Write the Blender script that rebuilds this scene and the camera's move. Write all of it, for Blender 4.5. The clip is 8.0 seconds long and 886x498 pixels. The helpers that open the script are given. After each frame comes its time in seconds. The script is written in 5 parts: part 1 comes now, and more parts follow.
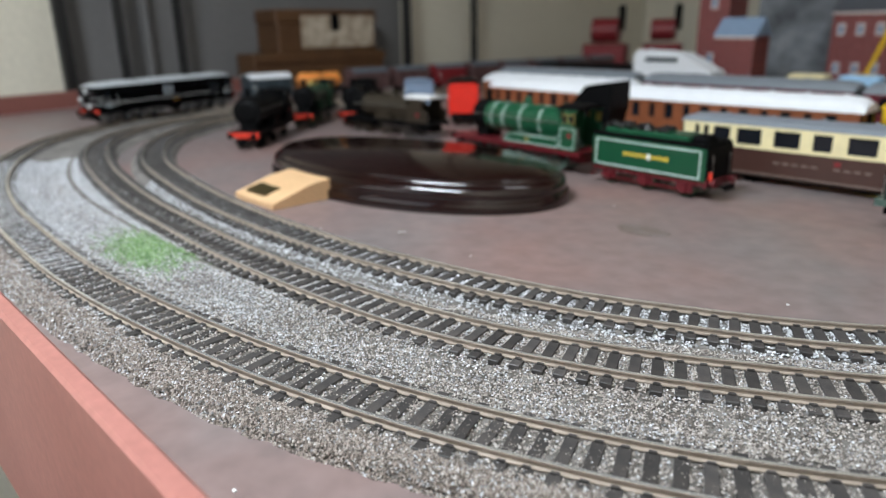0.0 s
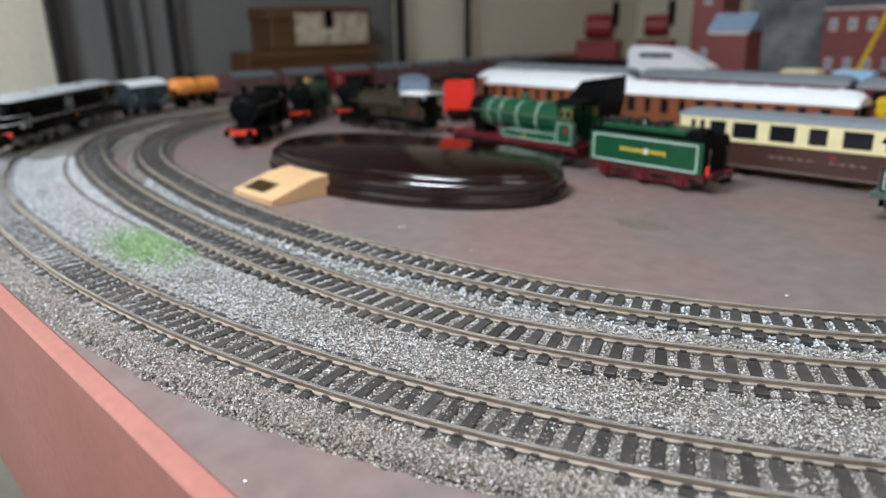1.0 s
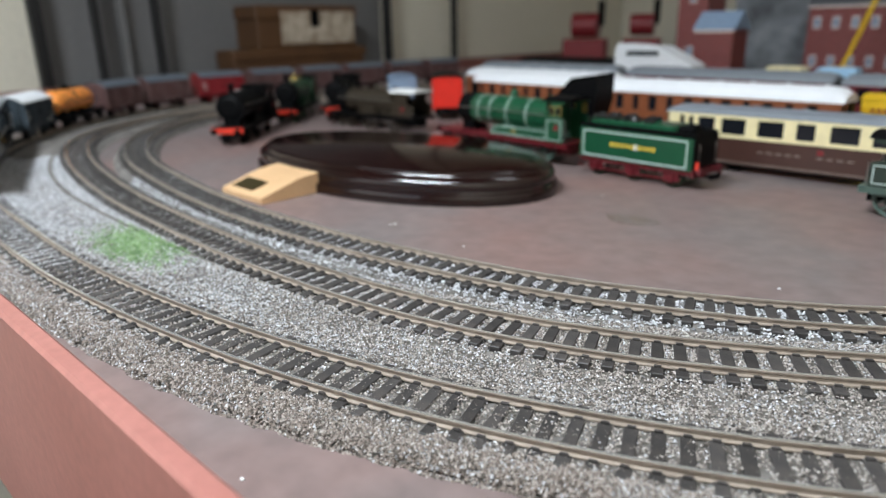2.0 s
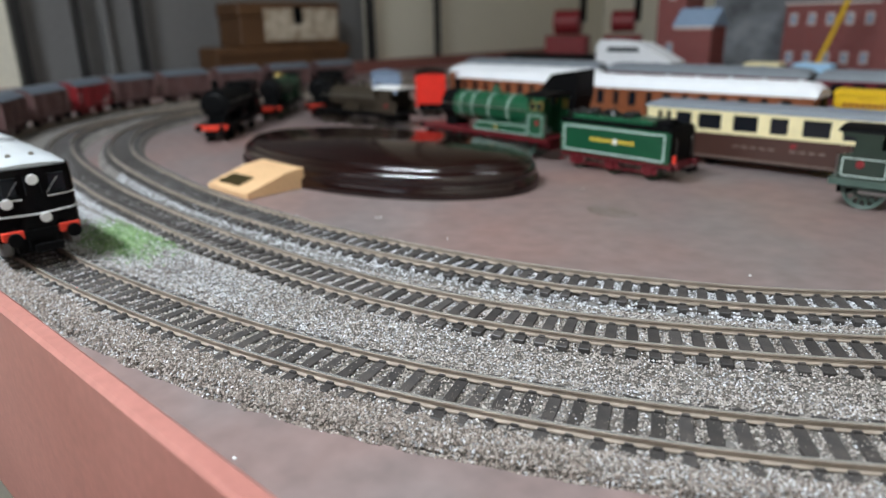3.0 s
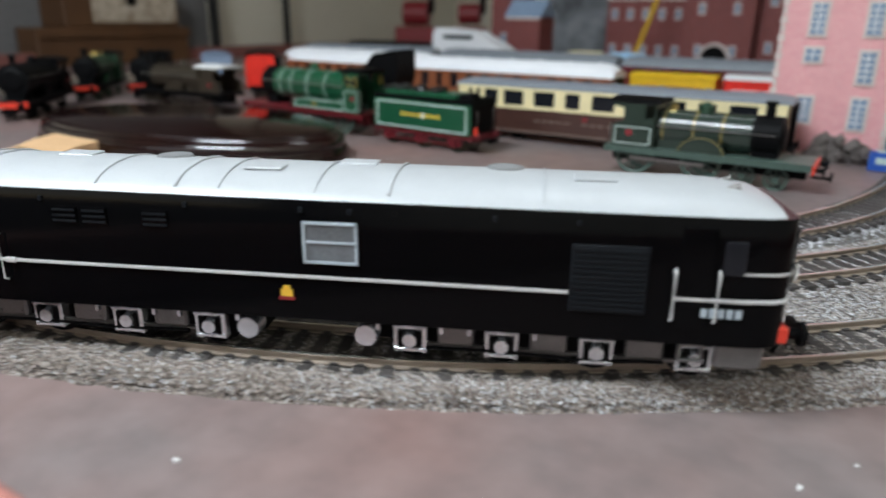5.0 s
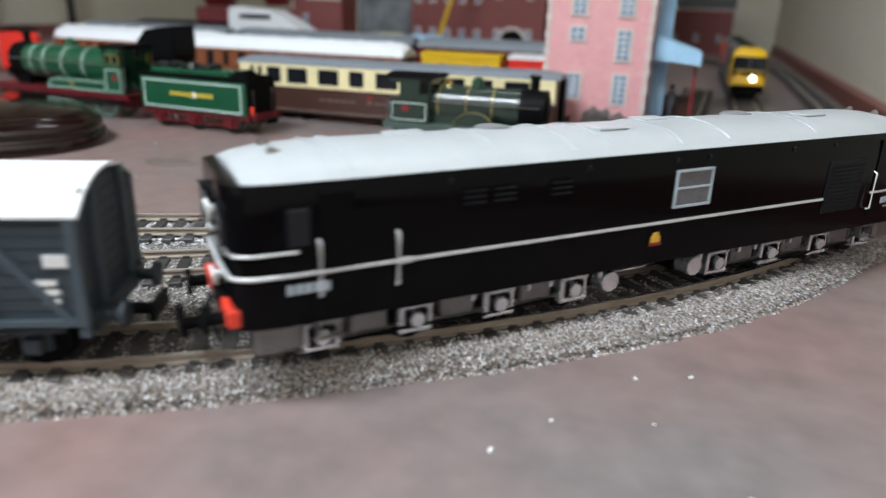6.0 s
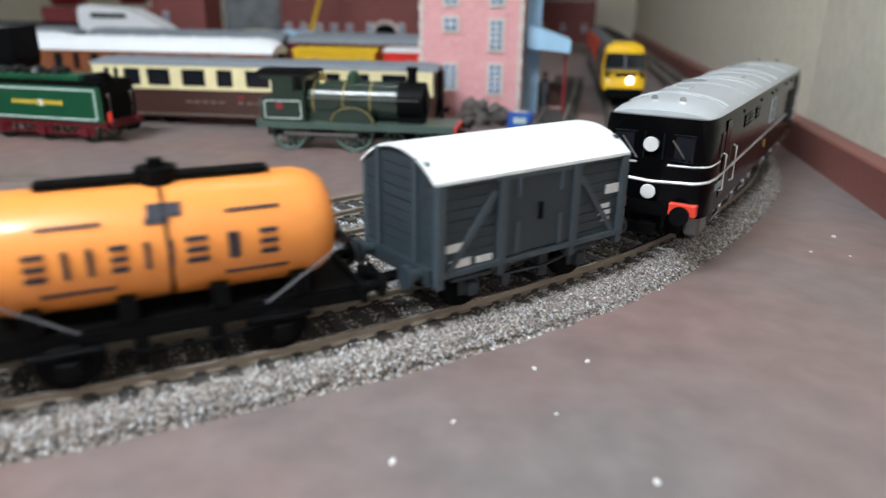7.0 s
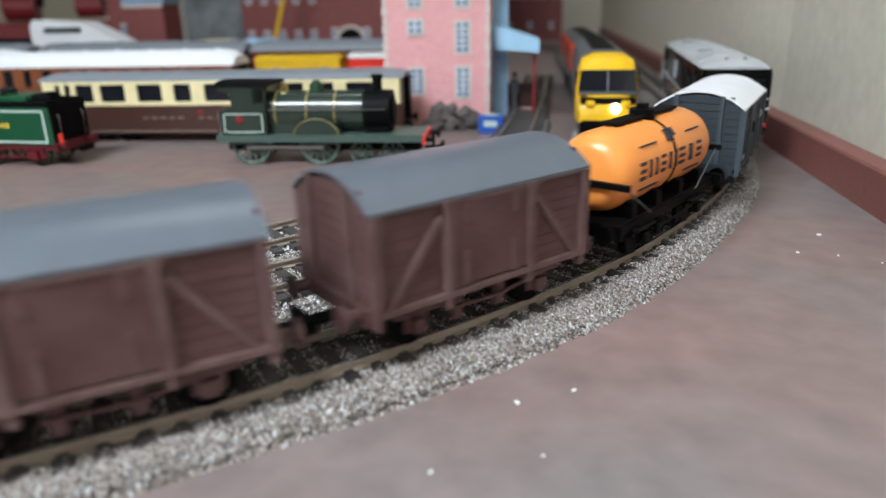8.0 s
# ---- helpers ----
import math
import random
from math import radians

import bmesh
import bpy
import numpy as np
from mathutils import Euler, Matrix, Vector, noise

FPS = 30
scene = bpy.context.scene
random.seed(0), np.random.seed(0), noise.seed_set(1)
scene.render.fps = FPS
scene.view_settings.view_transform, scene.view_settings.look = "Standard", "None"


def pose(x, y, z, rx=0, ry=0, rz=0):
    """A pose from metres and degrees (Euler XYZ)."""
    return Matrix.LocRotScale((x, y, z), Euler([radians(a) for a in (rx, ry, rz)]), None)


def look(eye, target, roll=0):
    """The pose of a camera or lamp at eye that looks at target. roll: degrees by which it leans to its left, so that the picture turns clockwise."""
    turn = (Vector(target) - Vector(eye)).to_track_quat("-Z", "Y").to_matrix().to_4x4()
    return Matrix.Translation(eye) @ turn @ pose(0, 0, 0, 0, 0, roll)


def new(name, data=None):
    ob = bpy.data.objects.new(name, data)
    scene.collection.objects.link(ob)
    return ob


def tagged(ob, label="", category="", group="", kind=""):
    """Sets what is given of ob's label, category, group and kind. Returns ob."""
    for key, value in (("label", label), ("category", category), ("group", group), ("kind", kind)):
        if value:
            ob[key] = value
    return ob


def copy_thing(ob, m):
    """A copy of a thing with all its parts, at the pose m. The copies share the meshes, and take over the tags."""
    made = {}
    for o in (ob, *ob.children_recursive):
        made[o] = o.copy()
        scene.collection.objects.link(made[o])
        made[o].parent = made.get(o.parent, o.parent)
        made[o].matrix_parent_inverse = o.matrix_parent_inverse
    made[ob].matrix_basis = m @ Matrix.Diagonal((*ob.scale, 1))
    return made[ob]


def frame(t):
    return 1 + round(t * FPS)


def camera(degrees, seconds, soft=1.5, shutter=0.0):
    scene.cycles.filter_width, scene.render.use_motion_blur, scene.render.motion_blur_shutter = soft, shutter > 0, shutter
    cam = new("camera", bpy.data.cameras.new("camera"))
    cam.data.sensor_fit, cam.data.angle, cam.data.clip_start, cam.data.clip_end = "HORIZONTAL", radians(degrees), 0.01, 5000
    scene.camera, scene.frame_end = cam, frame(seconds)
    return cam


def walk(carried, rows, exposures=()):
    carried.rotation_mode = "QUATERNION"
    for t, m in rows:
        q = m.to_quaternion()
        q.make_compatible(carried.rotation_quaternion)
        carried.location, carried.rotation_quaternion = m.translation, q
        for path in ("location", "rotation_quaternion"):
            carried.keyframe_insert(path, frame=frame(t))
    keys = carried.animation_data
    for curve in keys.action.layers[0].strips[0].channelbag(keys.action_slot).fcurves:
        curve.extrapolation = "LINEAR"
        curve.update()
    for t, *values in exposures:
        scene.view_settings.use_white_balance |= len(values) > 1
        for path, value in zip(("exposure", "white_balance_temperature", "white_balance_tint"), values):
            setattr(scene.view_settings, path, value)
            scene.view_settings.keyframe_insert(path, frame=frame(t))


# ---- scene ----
cam = camera(66.2, 8.0, 1.15, 0.35)
cam.data.dof.use_dof = True
cam.data.dof.focus_distance = 0.215
cam.data.dof.aperture_fstop = 10.0
PATH = [
    (0, (0.057, 0.061, 0.11), (-1.33, 1.363, -0.507), -0.9),
    (0.5, (0.057, 0.058, 0.11), (-1.313, 1.377, -0.509), -0.9),
    (1, (0.056, 0.057, 0.109), (-1.317, 1.371, -0.515), -1.1),
    (1.5, (0.051, 0.057, 0.107), (-1.31, 1.383, -0.516), -1.1),
    (3, (0.06, 0.05, 0.107), (-1.253, 1.419, -0.527), -1.2),
    (3.5, (0.059, 0.048, 0.106), (-1.235, 1.433, -0.531), -1.1),
    (4, (0.065, 0.044, 0.105), (-1.204, 1.446, -0.548), -1.1),
    (4.2, (0.073, 0.043, 0.105), (-1.169, 1.467, -0.551), -1.1),
    (5.3, (0.116, 0.08, 0.088), (-0.793, 1.739, -0.562), 1.0),
    (5.5, (0.125, 0.086, 0.087), (-0.701, 1.784, -0.572), 1.1),
    (6, (0.127, 0.093, 0.085), (-0.469, 1.881, -0.585), 1.8),
    (6.5, (0.123, 0.094, 0.085), (-0.309, 1.927, -0.588), 1.5),
    (7, (0.126, 0.101, 0.083), (-0.158, 1.962, -0.593), 0.7),
    (7.5, (0.128, 0.108, 0.084), (-0.092, 1.976, -0.595), -0.2),
    (8, (0.126, 0.116, 0.084), (-0.094, 1.986, -0.59), -1.3),
]
walk(cam, [(t, look(eye, target, roll)) for t, eye, target, roll in PATH],
    exposures=[(0.0, 0.1), (4.0, 0.05), (5.5, -0.08), (6.0, 0.18), (6.5, 0.2), (7.5, 0.15), (8.0, 0.25)])

# ---- world and light ----
world = bpy.data.worlds.new("world")
scene.world = world
world.use_nodes = True
wn = world.node_tree
sky = wn.nodes.new("ShaderNodeTexSky")
sky.sky_type, sky.sun_disc = "NISHITA", False
sky.sun_elevation, sky.sun_rotation = radians(35), radians(200)
wn.links.new(sky.outputs[0], wn.nodes["Background"].inputs[0])
wn.nodes["Background"].inputs[1].default_value = 0.1


def area(name, m, sx, sy, power, colour):
    data = bpy.data.lights.new(name, "AREA")
    data.shape, data.size, data.size_y, data.energy, data.color = "RECTANGLE", sx, sy, power, colour
    ob = new(name, data)
    ob.matrix_world = m
    return ob


WINDOW_X, WINDOW_Z = (-1.25, 0.05), (0.05, 1.15)
area("window_daylight", look((-0.6, -1.33, 0.6), (-0.45, 0.3, 0.0)), 1.2, 1.0, 0.9, (0.78, 0.89, 1.0))
# Two unseen lamps are added: a key over the tracks, a background fill.
area("added_key_light", look((-0.25, -0.22, 0.83), (-0.24, -0.10, 0.0)), 0.50, 0.08, 16.8, (0.845, 0.935, 1.0))
area("added_background_fill", look((-0.02, 0.85, 1.36), (-0.02, 1.10, 0.0)), 0.7, 0.10, 2.4, (0.88, 0.95, 1.0))


# ---- materials ----
def mat(name, colour, rough=0.6, metal=0.0, second=None, amount=0.3, scale=60.0, fine=900.0, bump=0.1, spread=0.0, island=False, coat=0.0, gloss=0.5):
    """Two scales of noise between a base colour and a second one, with a fine bump."""
    m = bpy.data.materials.new(name)
    m.use_nodes = True
    n, l = m.node_tree.nodes, m.node_tree.links
    b = n["Principled BSDF"]
    b.inputs["Roughness"].default_value, b.inputs["Metallic"].default_value = rough, metal
    b.inputs["Coat Weight"].default_value, b.inputs["Specular IOR Level"].default_value = coat, gloss
    second = second or tuple(c * 0.6 for c in colour)
    tc = n.new("ShaderNodeTexCoord")
    big, small = n.new("ShaderNodeTexNoise"), n.new("ShaderNodeTexNoise")
    big.inputs["Scale"].default_value, small.inputs["Scale"].default_value = scale, fine
    big.inputs["Detail"].default_value = 4.0
    for t in (big, small):
        l.new(tc.outputs["Object"], t.inputs["Vector"])
    ramp = n.new("ShaderNodeMapRange")
    ramp.inputs["From Min"].default_value, ramp.inputs["From Max"].default_value = 0.35, 0.7
    ramp.inputs["To Max"].default_value = amount
    l.new(big.outputs["Fac"], ramp.inputs["Value"])
    mix = n.new("ShaderNodeMix")
    mix.data_type = "RGBA"
    mix.inputs["A"].default_value, mix.inputs["B"].default_value = (*colour, 1), (*second, 1)
    l.new(ramp.outputs["Result"], mix.inputs["Factor"])
    out = mix.outputs["Result"]
    speck = n.new("ShaderNodeMapRange")
    speck.inputs["To Min"].default_value, speck.inputs["To Max"].default_value = 1 - amount * 0.35, 1 + amount * 0.35
    l.new(small.outputs["Fac"], speck.inputs["Value"])
    value = speck.outputs["Result"]
    if spread:
        src = n.new("ShaderNodeNewGeometry").outputs["Random Per Island"] if island else n.new("ShaderNodeObjectInfo").outputs["Random"]
        r = n.new("ShaderNodeMapRange")
        r.inputs["To Min"].default_value, r.inputs["To Max"].default_value = 1 - spread, 1 + spread
        l.new(src, r.inputs["Value"])
        mul = n.new("ShaderNodeMath")
        mul.operation = "MULTIPLY"
        l.new(value, mul.inputs[0])
        l.new(r.outputs["Result"], mul.inputs[1])
        value = mul.outputs[0]
    hsv = n.new("ShaderNodeHueSaturation")
    l.new(out, hsv.inputs["Color"])
    l.new(value, hsv.inputs["Value"])
    l.new(hsv.outputs["Color"], b.inputs["Base Color"])
    if bump:
        bp = n.new("ShaderNodeBump")
        bp.inputs["Strength"].default_value, bp.inputs["Distance"].default_value = bump, 0.0004
        l.new(small.outputs["Fac"], bp.inputs["Height"])
        l.new(bp.outputs["Normal"], b.inputs["Normal"])
    return m


def glow(name, colour, power):
    m = bpy.data.materials.new(name)
    m.use_nodes = True
    b = m.node_tree.nodes["Principled BSDF"]
    b.inputs["Base Color"].default_value = (*colour, 1)
    b.inputs["Emission Color"].default_value, b.inputs["Emission Strength"].default_value = (*colour, 1), power
    return m


def glass(name, tint=(0.9, 0.95, 1.0)):
    m = bpy.data.materials.new(name)
    m.use_nodes = True
    b = m.node_tree.nodes["Principled BSDF"]
    b.inputs["Base Color"].default_value, b.inputs["Roughness"].default_value = (*tint, 1), 0.03
    b.inputs["Transmission Weight"].default_value, b.inputs["IOR"].default_value = 1.0, 1.3
    return m


M_BOARD = mat("board_paint", (0.194, 0.167, 0.165), 0.42, 0, (0.252, 0.152, 0.136), 0.95, 8, 90, 0.012)
M_LIP = mat("lip_paint", (0.42, 0.178, 0.150), 0.42, 0, (0.30, 0.11, 0.09), 0.5, 20, 300, 0.1)
M_LIPDARK = mat("side_lip_darker", (0.24, 0.09, 0.075), 0.5, 0, (0.16, 0.06, 0.05), 0.5, 12, 300, 0.1)
M_CREAM = mat("cream_wall", (0.72, 0.67, 0.56), 0.8, 0, (0.65, 0.60, 0.50), 0.4, 4, 120, 0.05)
M_CREAM2 = mat("cream_wall_darker", (0.62, 0.58, 0.49), 0.8, 0, (0.56, 0.52, 0.44), 0.4, 4, 120, 0.05)
M_GREYWALL = mat("grey_panel", (0.16, 0.155, 0.155), 0.7, 0, (0.13, 0.125, 0.125), 0.5, 5, 120, 0.05)
M_POST = mat("dark_post", (0.007, 0.0065, 0.007), 0.5, 0, None, 0.3, 10, 200, 0.05)
M_CEIL = mat("unseen_ceiling_dark", (0.22, 0.20, 0.175), 0.9, 0, None, 0.1, 4, 60, 0.03)
M_FLOOR = mat("floor_carpet", (0.16, 0.14, 0.12), 0.95, 0, None, 0.4, 8, 300, 0.3)
M_WOOD = mat("light_wood", (0.70, 0.45, 0.25), 0.5, 0, (0.58, 0.35, 0.18), 0.6, 40, 700, 0.08)
M_MAHOG = mat("dark_varnished_wood", (0.013, 0.0038, 0.0032), 0.17, 0, (0.006, 0.002, 0.002), 0.6, 40, 500, 0.02, coat=0.25)
M_CHEST = mat("brown_chest_wood", (0.115, 0.052, 0.020), 0.55, 0, (0.06, 0.026, 0.011), 0.6, 20, 200, 0.1)
M_PAPER = mat("old_paper", (0.58, 0.50, 0.40), 0.8, 0, (0.26, 0.18, 0.11), 0.9, 45, 200, 0.05)
M_BRASSPLATE = mat("dark_brass_plate", (0.10, 0.075, 0.03), 0.35, 0.6, None, 0.4, 200, 900, 0.05)
M_SLEEPER = mat("sleeper_plastic", (0.040, 0.037, 0.037), 0.5, 0, (0.078, 0.066, 0.060), 0.7, 150, 1500, 0.25, spread=0.3)
M_BALLAST = mat("ballast_bed", (0.20, 0.185, 0.172), 0.9, 0, (0.10, 0.088, 0.08), 0.8, 60, 900, 0.6)


def ballast_grain(name, a, b, c):
    """Grains that differ one by one between three tones."""
    m = mat(name, a, 0.85, 0, b, 0.5, 400, 2000, 0.2)
    n, l = m.node_tree.nodes, m.node_tree.links
    geo = n.new("ShaderNodeNewGeometry")
    ramp = n.new("ShaderNodeValToRGB")
    ramp.color_ramp.interpolation = "CONSTANT"
    e = ramp.color_ramp.elements
    e[0].position, e[0].color = 0.0, (*b, 1)
    e[1].position, e[1].color = 0.40, (*a, 1)
    x = e.new(0.84)
    x.color = (*c, 1)
    l.new(geo.outputs["Random Per Island"], ramp.inputs["Fac"])
    l.new(ramp.outputs["Color"], n["Principled BSDF"].inputs["Base Color"])
    return m


M_GRAIN = ballast_grain("ballast_grey_brown", (0.37, 0.328, 0.30), (0.15, 0.128, 0.115), (0.54, 0.50, 0.47))
M_GRAINBANK = ballast_grain("ballast_brown", (0.29, 0.24, 0.21), (0.12, 0.098, 0.085), (0.44, 0.385, 0.35))
M_GRAINPALE = ballast_grain("ballast_pale", (0.52, 0.525, 0.55), (0.24, 0.238, 0.245), (0.74, 0.75, 0.79))
M_GRAINGREEN = ballast_grain("scatter_green", (0.20, 0.32, 0.14), (0.11, 0.19, 0.08), (0.34, 0.44, 0.27))

M_RAIL = mat("rail_steel", (0.34, 0.28, 0.23), 0.5, 0.15, (0.18, 0.14, 0.11), 0.5, 90, 900, 0.1)
n, l = M_RAIL.node_tree.nodes, M_RAIL.node_tree.links
geo, sep, edge = n.new("ShaderNodeNewGeometry"), n.new("ShaderNodeSeparateXYZ"), n.new("ShaderNodeMapRange")
l.new(geo.outputs["True Normal"], sep.inputs[0])
place, head, both = n.new("ShaderNodeSeparateXYZ"), n.new("ShaderNodeMath"), n.new("ShaderNodeMath")
l.new(geo.outputs["Position"], place.inputs[0])
head.operation, both.operation = "GREATER_THAN", "MULTIPLY"
head.inputs[1].default_value = 0.0078
l.new(place.outputs["Z"], head.inputs[0])
l.new(head.outputs[0], both.inputs[0])
l.new(sep.outputs["Z"], both.inputs[1])
l.new(both.outputs[0], edge.inputs["Value"])
edge.inputs["From Min"].default_value, edge.inputs["From Max"].default_value = 0.85, 0.95
topmix = n.new("ShaderNodeMix")
topmix.data_type = "RGBA"
old = n["Principled BSDF"].inputs["Base Color"].links[0].from_socket
l.new(edge.outputs["Result"], topmix.inputs["Factor"])
l.new(old, topmix.inputs["A"])
topmix.inputs["B"].default_value = (0.86, 0.84, 0.80, 1)
l.new(topmix.outputs["Result"], n["Principled BSDF"].inputs["Base Color"])
part_metal = n.new("ShaderNodeMapRange")
part_metal.inputs["To Max"].default_value = 0.8
l.new(edge.outputs["Result"], part_metal.inputs["Value"])
l.new(part_metal.outputs["Result"], n["Principled BSDF"].inputs["Metallic"])
shine = n.new("ShaderNodeMapRange")
shine.inputs["To Min"].default_value, shine.inputs["To Max"].default_value = 0.6, 0.22
l.new(edge.outputs["Result"], shine.inputs["Value"])
l.new(shine.outputs["Result"], n["Principled BSDF"].inputs["Roughness"])


def plain(name, colour, rough=0.4, metal=0.0, coat=0.0, amount=0.25, gloss=0.5):
    return mat(name, colour, rough, metal, None, amount, 120, 1500, 0.05, coat=coat, gloss=gloss)


M_BLACK = plain("black_gloss", (0.0025, 0.0025, 0.003), 0.12, gloss=0.10)
M_BLACKMATT = plain("black_matt", (0.0035, 0.0035, 0.004), 0.5, gloss=0.07)
M_SILVER = plain("silver_roof", (0.47, 0.49, 0.51), 0.32, 0.0, amount=0.15)
M_SILVERBOGIE = plain("silver_bogie", (0.74, 0.77, 0.82), 0.16, 0.75, amount=0.5)
# Darker copy of the bogie silver; shadow on the frames is in the colour.
M_BOGIEGREY = plain("shaded_silver", (0.20, 0.195, 0.195), 0.32, 0.6, amount=0.5)
M_FAN = plain("fan_grille_grey", (0.22, 0.225, 0.23), 0.6)
M_NUMBER = plain("number_silver_blue", (0.45, 0.52, 0.58), 0.45)
# Pane colour is lifted to grey to stand for reflections in the glass.
M_PALEPANE = plain("reflecting_pane", (0.16, 0.175, 0.19), 0.08, amount=0.8, gloss=1.0)
M_LINE = plain("silver_line", (0.70, 0.70, 0.70), 0.4, 0.2)
M_RED = plain("bufferbeam_red", (0.75, 0.055, 0.03), 0.4)
M_WHITE = plain("white_paint", (0.82, 0.82, 0.82), 0.45, amount=0.1)
M_GLASS = glass("glass")
M_DARKGLASS = plain("dark_window", (0.012, 0.013, 0.017), 0.08, gloss=0.3)
M_GRILLE = plain("dark_grille", (0.009, 0.011, 0.014), 0.5, gloss=0.15)
M_STEEL = plain("wheel_steel", (0.35, 0.34, 0.33), 0.3, 0.9)
M_CRESTY = plain("crest_gold", (0.75, 0.45, 0.05), 0.4)
M_GREYVAN = plain("grey_wagon", (0.024, 0.036, 0.046), 0.55, amount=0.35)
M_VANROOF = plain("white_wagon_roof", (0.78, 0.79, 0.82), 0.6, amount=0.12)
M_GREYROOF = plain("grey_wagon_roof", (0.105, 0.122, 0.148), 0.34, amount=0.25, gloss=0.7)
M_BROWNVAN = mat("weathered_brown_wagon", (0.075, 0.03, 0.028), 0.6, 0, (0.15, 0.085, 0.085), 0.6, 60, 900, 0.1)
M_GREYTRIM = plain("worn_grey_framing", (0.048, 0.066, 0.082), 0.55, amount=0.4)
M_BROWNTRIM = mat("worn_brown_framing", (0.095, 0.048, 0.046), 0.6, 0, (0.18, 0.115, 0.11), 0.7, 90, 900, 0.1)
M_ORANGE = plain("orange_tank", (0.90, 0.31, 0.065), 0.38, coat=0.2, amount=0.1)
M_NAVY = plain("dark_lettering", (0.02, 0.02, 0.035), 0.5)
M_GREEN = plain("apple_green", (0.008, 0.070, 0.032), 0.3, coat=0.2)
M_OLIVE = plain("olive_green", (0.022, 0.036, 0.027), 0.24, coat=0.2)
M_SAGE = plain("sage_green", (0.065, 0.105, 0.088), 0.4)
M_DKGREEN = plain("dark_green", (0.012, 0.045, 0.022), 0.35)
M_CRIMSON = plain("crimson_frame", (0.115, 0.010, 0.015), 0.35)
M_LINING = plain("pale_lining", (0.50, 0.62, 0.58), 0.5)
M_GOLD = plain("yellow_lettering", (0.80, 0.55, 0.06), 0.45)
M_DULLGOLD = plain("dull_gold_lining", (0.26, 0.20, 0.05), 0.45)
M_BRASS = plain("brass", (0.80, 0.60, 0.22), 0.2, 0.95)
M_COAL = mat("coal", (0.012, 0.012, 0.012), 0.45, 0, None, 0.5, 200, 900, 0.5)
M_COACHCREAM = plain("coach_cream", (0.84, 0.73, 0.43), 0.4)
M_COACHBROWN = plain("coach_brown", (0.060, 0.026, 0.020), 0.35)
M_COACHROOF = plain("coach_grey_roof", (0.20, 0.22, 0.25), 0.55)
M_TEAK = plain("teak_coach", (0.24, 0.075, 0.03), 0.4)
M_MAROON = plain("maroon_coach", (0.13, 0.012, 0.022), 0.35)
M_FADED = plain("faded_lettering", (0.22, 0.17, 0.145), 0.5)
M_YELLOW = plain("yellow_wagon", (0.80, 0.50, 0.015), 0.45)
M_SCARLET = plain("scarlet_wagon", (0.80, 0.025, 0.012), 0.45)
M_PALEBLUE = plain("pale_blue_card", (0.38, 0.62, 0.85), 0.6)
M_BLUE = plain("blue_box", (0.02, 0.09, 0.42), 0.4)
M_HSTYEL = plain("yellow_cab", (0.85, 0.50, 0.01), 0.35)
M_HSTGREY = plain("grey_train_side", (0.10, 0.105, 0.12), 0.4)
M_ORRED = plain("orange_red_band", (0.75, 0.07, 0.02), 0.4)
M_LAMP = glow("lit_lamp", (1.0, 0.96, 0.85), 6.0)
M_ROCK = mat("grey_rock", (0.16, 0.14, 0.13), 0.9, 0, (0.07, 0.055, 0.055), 0.8, 60, 600, 0.5)
M_SCENE = mat("grey_backscene", (0.26, 0.275, 0.30), 0.9, 0, (0.02, 0.022, 0.026), 1.0, 12, 60, 0.05)
M_SKYBLUE = plain("blue_grey_roof", (0.22, 0.30, 0.42), 0.6)
M_DKRED = plain("dark_red_paint", (0.22, 0.015, 0.02), 0.45)


def brick_mat(name, a, b, mortar, w=0.0042, h=0.0014):
    m = bpy.data.materials.new(name)
    m.use_nodes = True
    n, l = m.node_tree.nodes, m.node_tree.links
    t = n.new("ShaderNodeTexBrick")
    tc, mp = n.new("ShaderNodeTexCoord"), n.new("ShaderNodeMapping")
    mp.inputs["Rotation"].default_value = (radians(90), 0, 0)
    l.new(tc.outputs["Object"], mp.inputs["Vector"])
    l.new(mp.outputs["Vector"], t.inputs["Vector"])
    t.inputs["Color1"].default_value, t.inputs["Color2"].default_value, t.inputs["Mortar"].default_value = (*a, 1), (*b, 1), (*mortar, 1)
    t.inputs["Scale"].default_value = 1.0
    t.inputs["Brick Width"].default_value, t.inputs["Row Height"].default_value, t.inputs["Mortar Size"].default_value = w, h, h * 0.1
    l.new(t.outputs["Color"], n["Principled BSDF"].inputs["Base Color"])
    n["Principled BSDF"].inputs["Roughness"].default_value = 0.65
    return m


M_PINKBRICK = brick_mat("pink_brick_paper", (0.74, 0.34, 0.36), (0.66, 0.28, 0.30), (0.76, 0.50, 0.50))
M_REDBRICK = brick_mat("red_brick_card", (0.23, 0.050, 0.046), (0.15, 0.034, 0.032), (0.22, 0.09, 0.085))
M_STONE = plain("pale_stone_quoin", (0.66, 0.56, 0.53), 0.7)
M_PANE = plain("blue_grey_pane", (0.22, 0.30, 0.42), 0.2)


# ---- mesh tools ----
def obj(name, bm, material, parent=None, label="", smooth=False):
    me = bpy.data.meshes.new(name)
    bmesh.ops.recalc_face_normals(bm, faces=bm.faces)
    for f in bm.faces:
        f.smooth = smooth
    bm.to_mesh(me)
    bm.free()
    for m in material if isinstance(material, (list, tuple)) else (material,):
        me.materials.append(m)
    ob = new(name, me)
    if smooth:
        me.set_sharp_from_angle(angle=radians(40))
    if parent:
        ob.parent = parent
    if label:
        ob["label"] = label
    return ob


def part(name, bm, material, parent, label="", smooth=False):
    return obj(name, bm, material, parent, label, smooth)


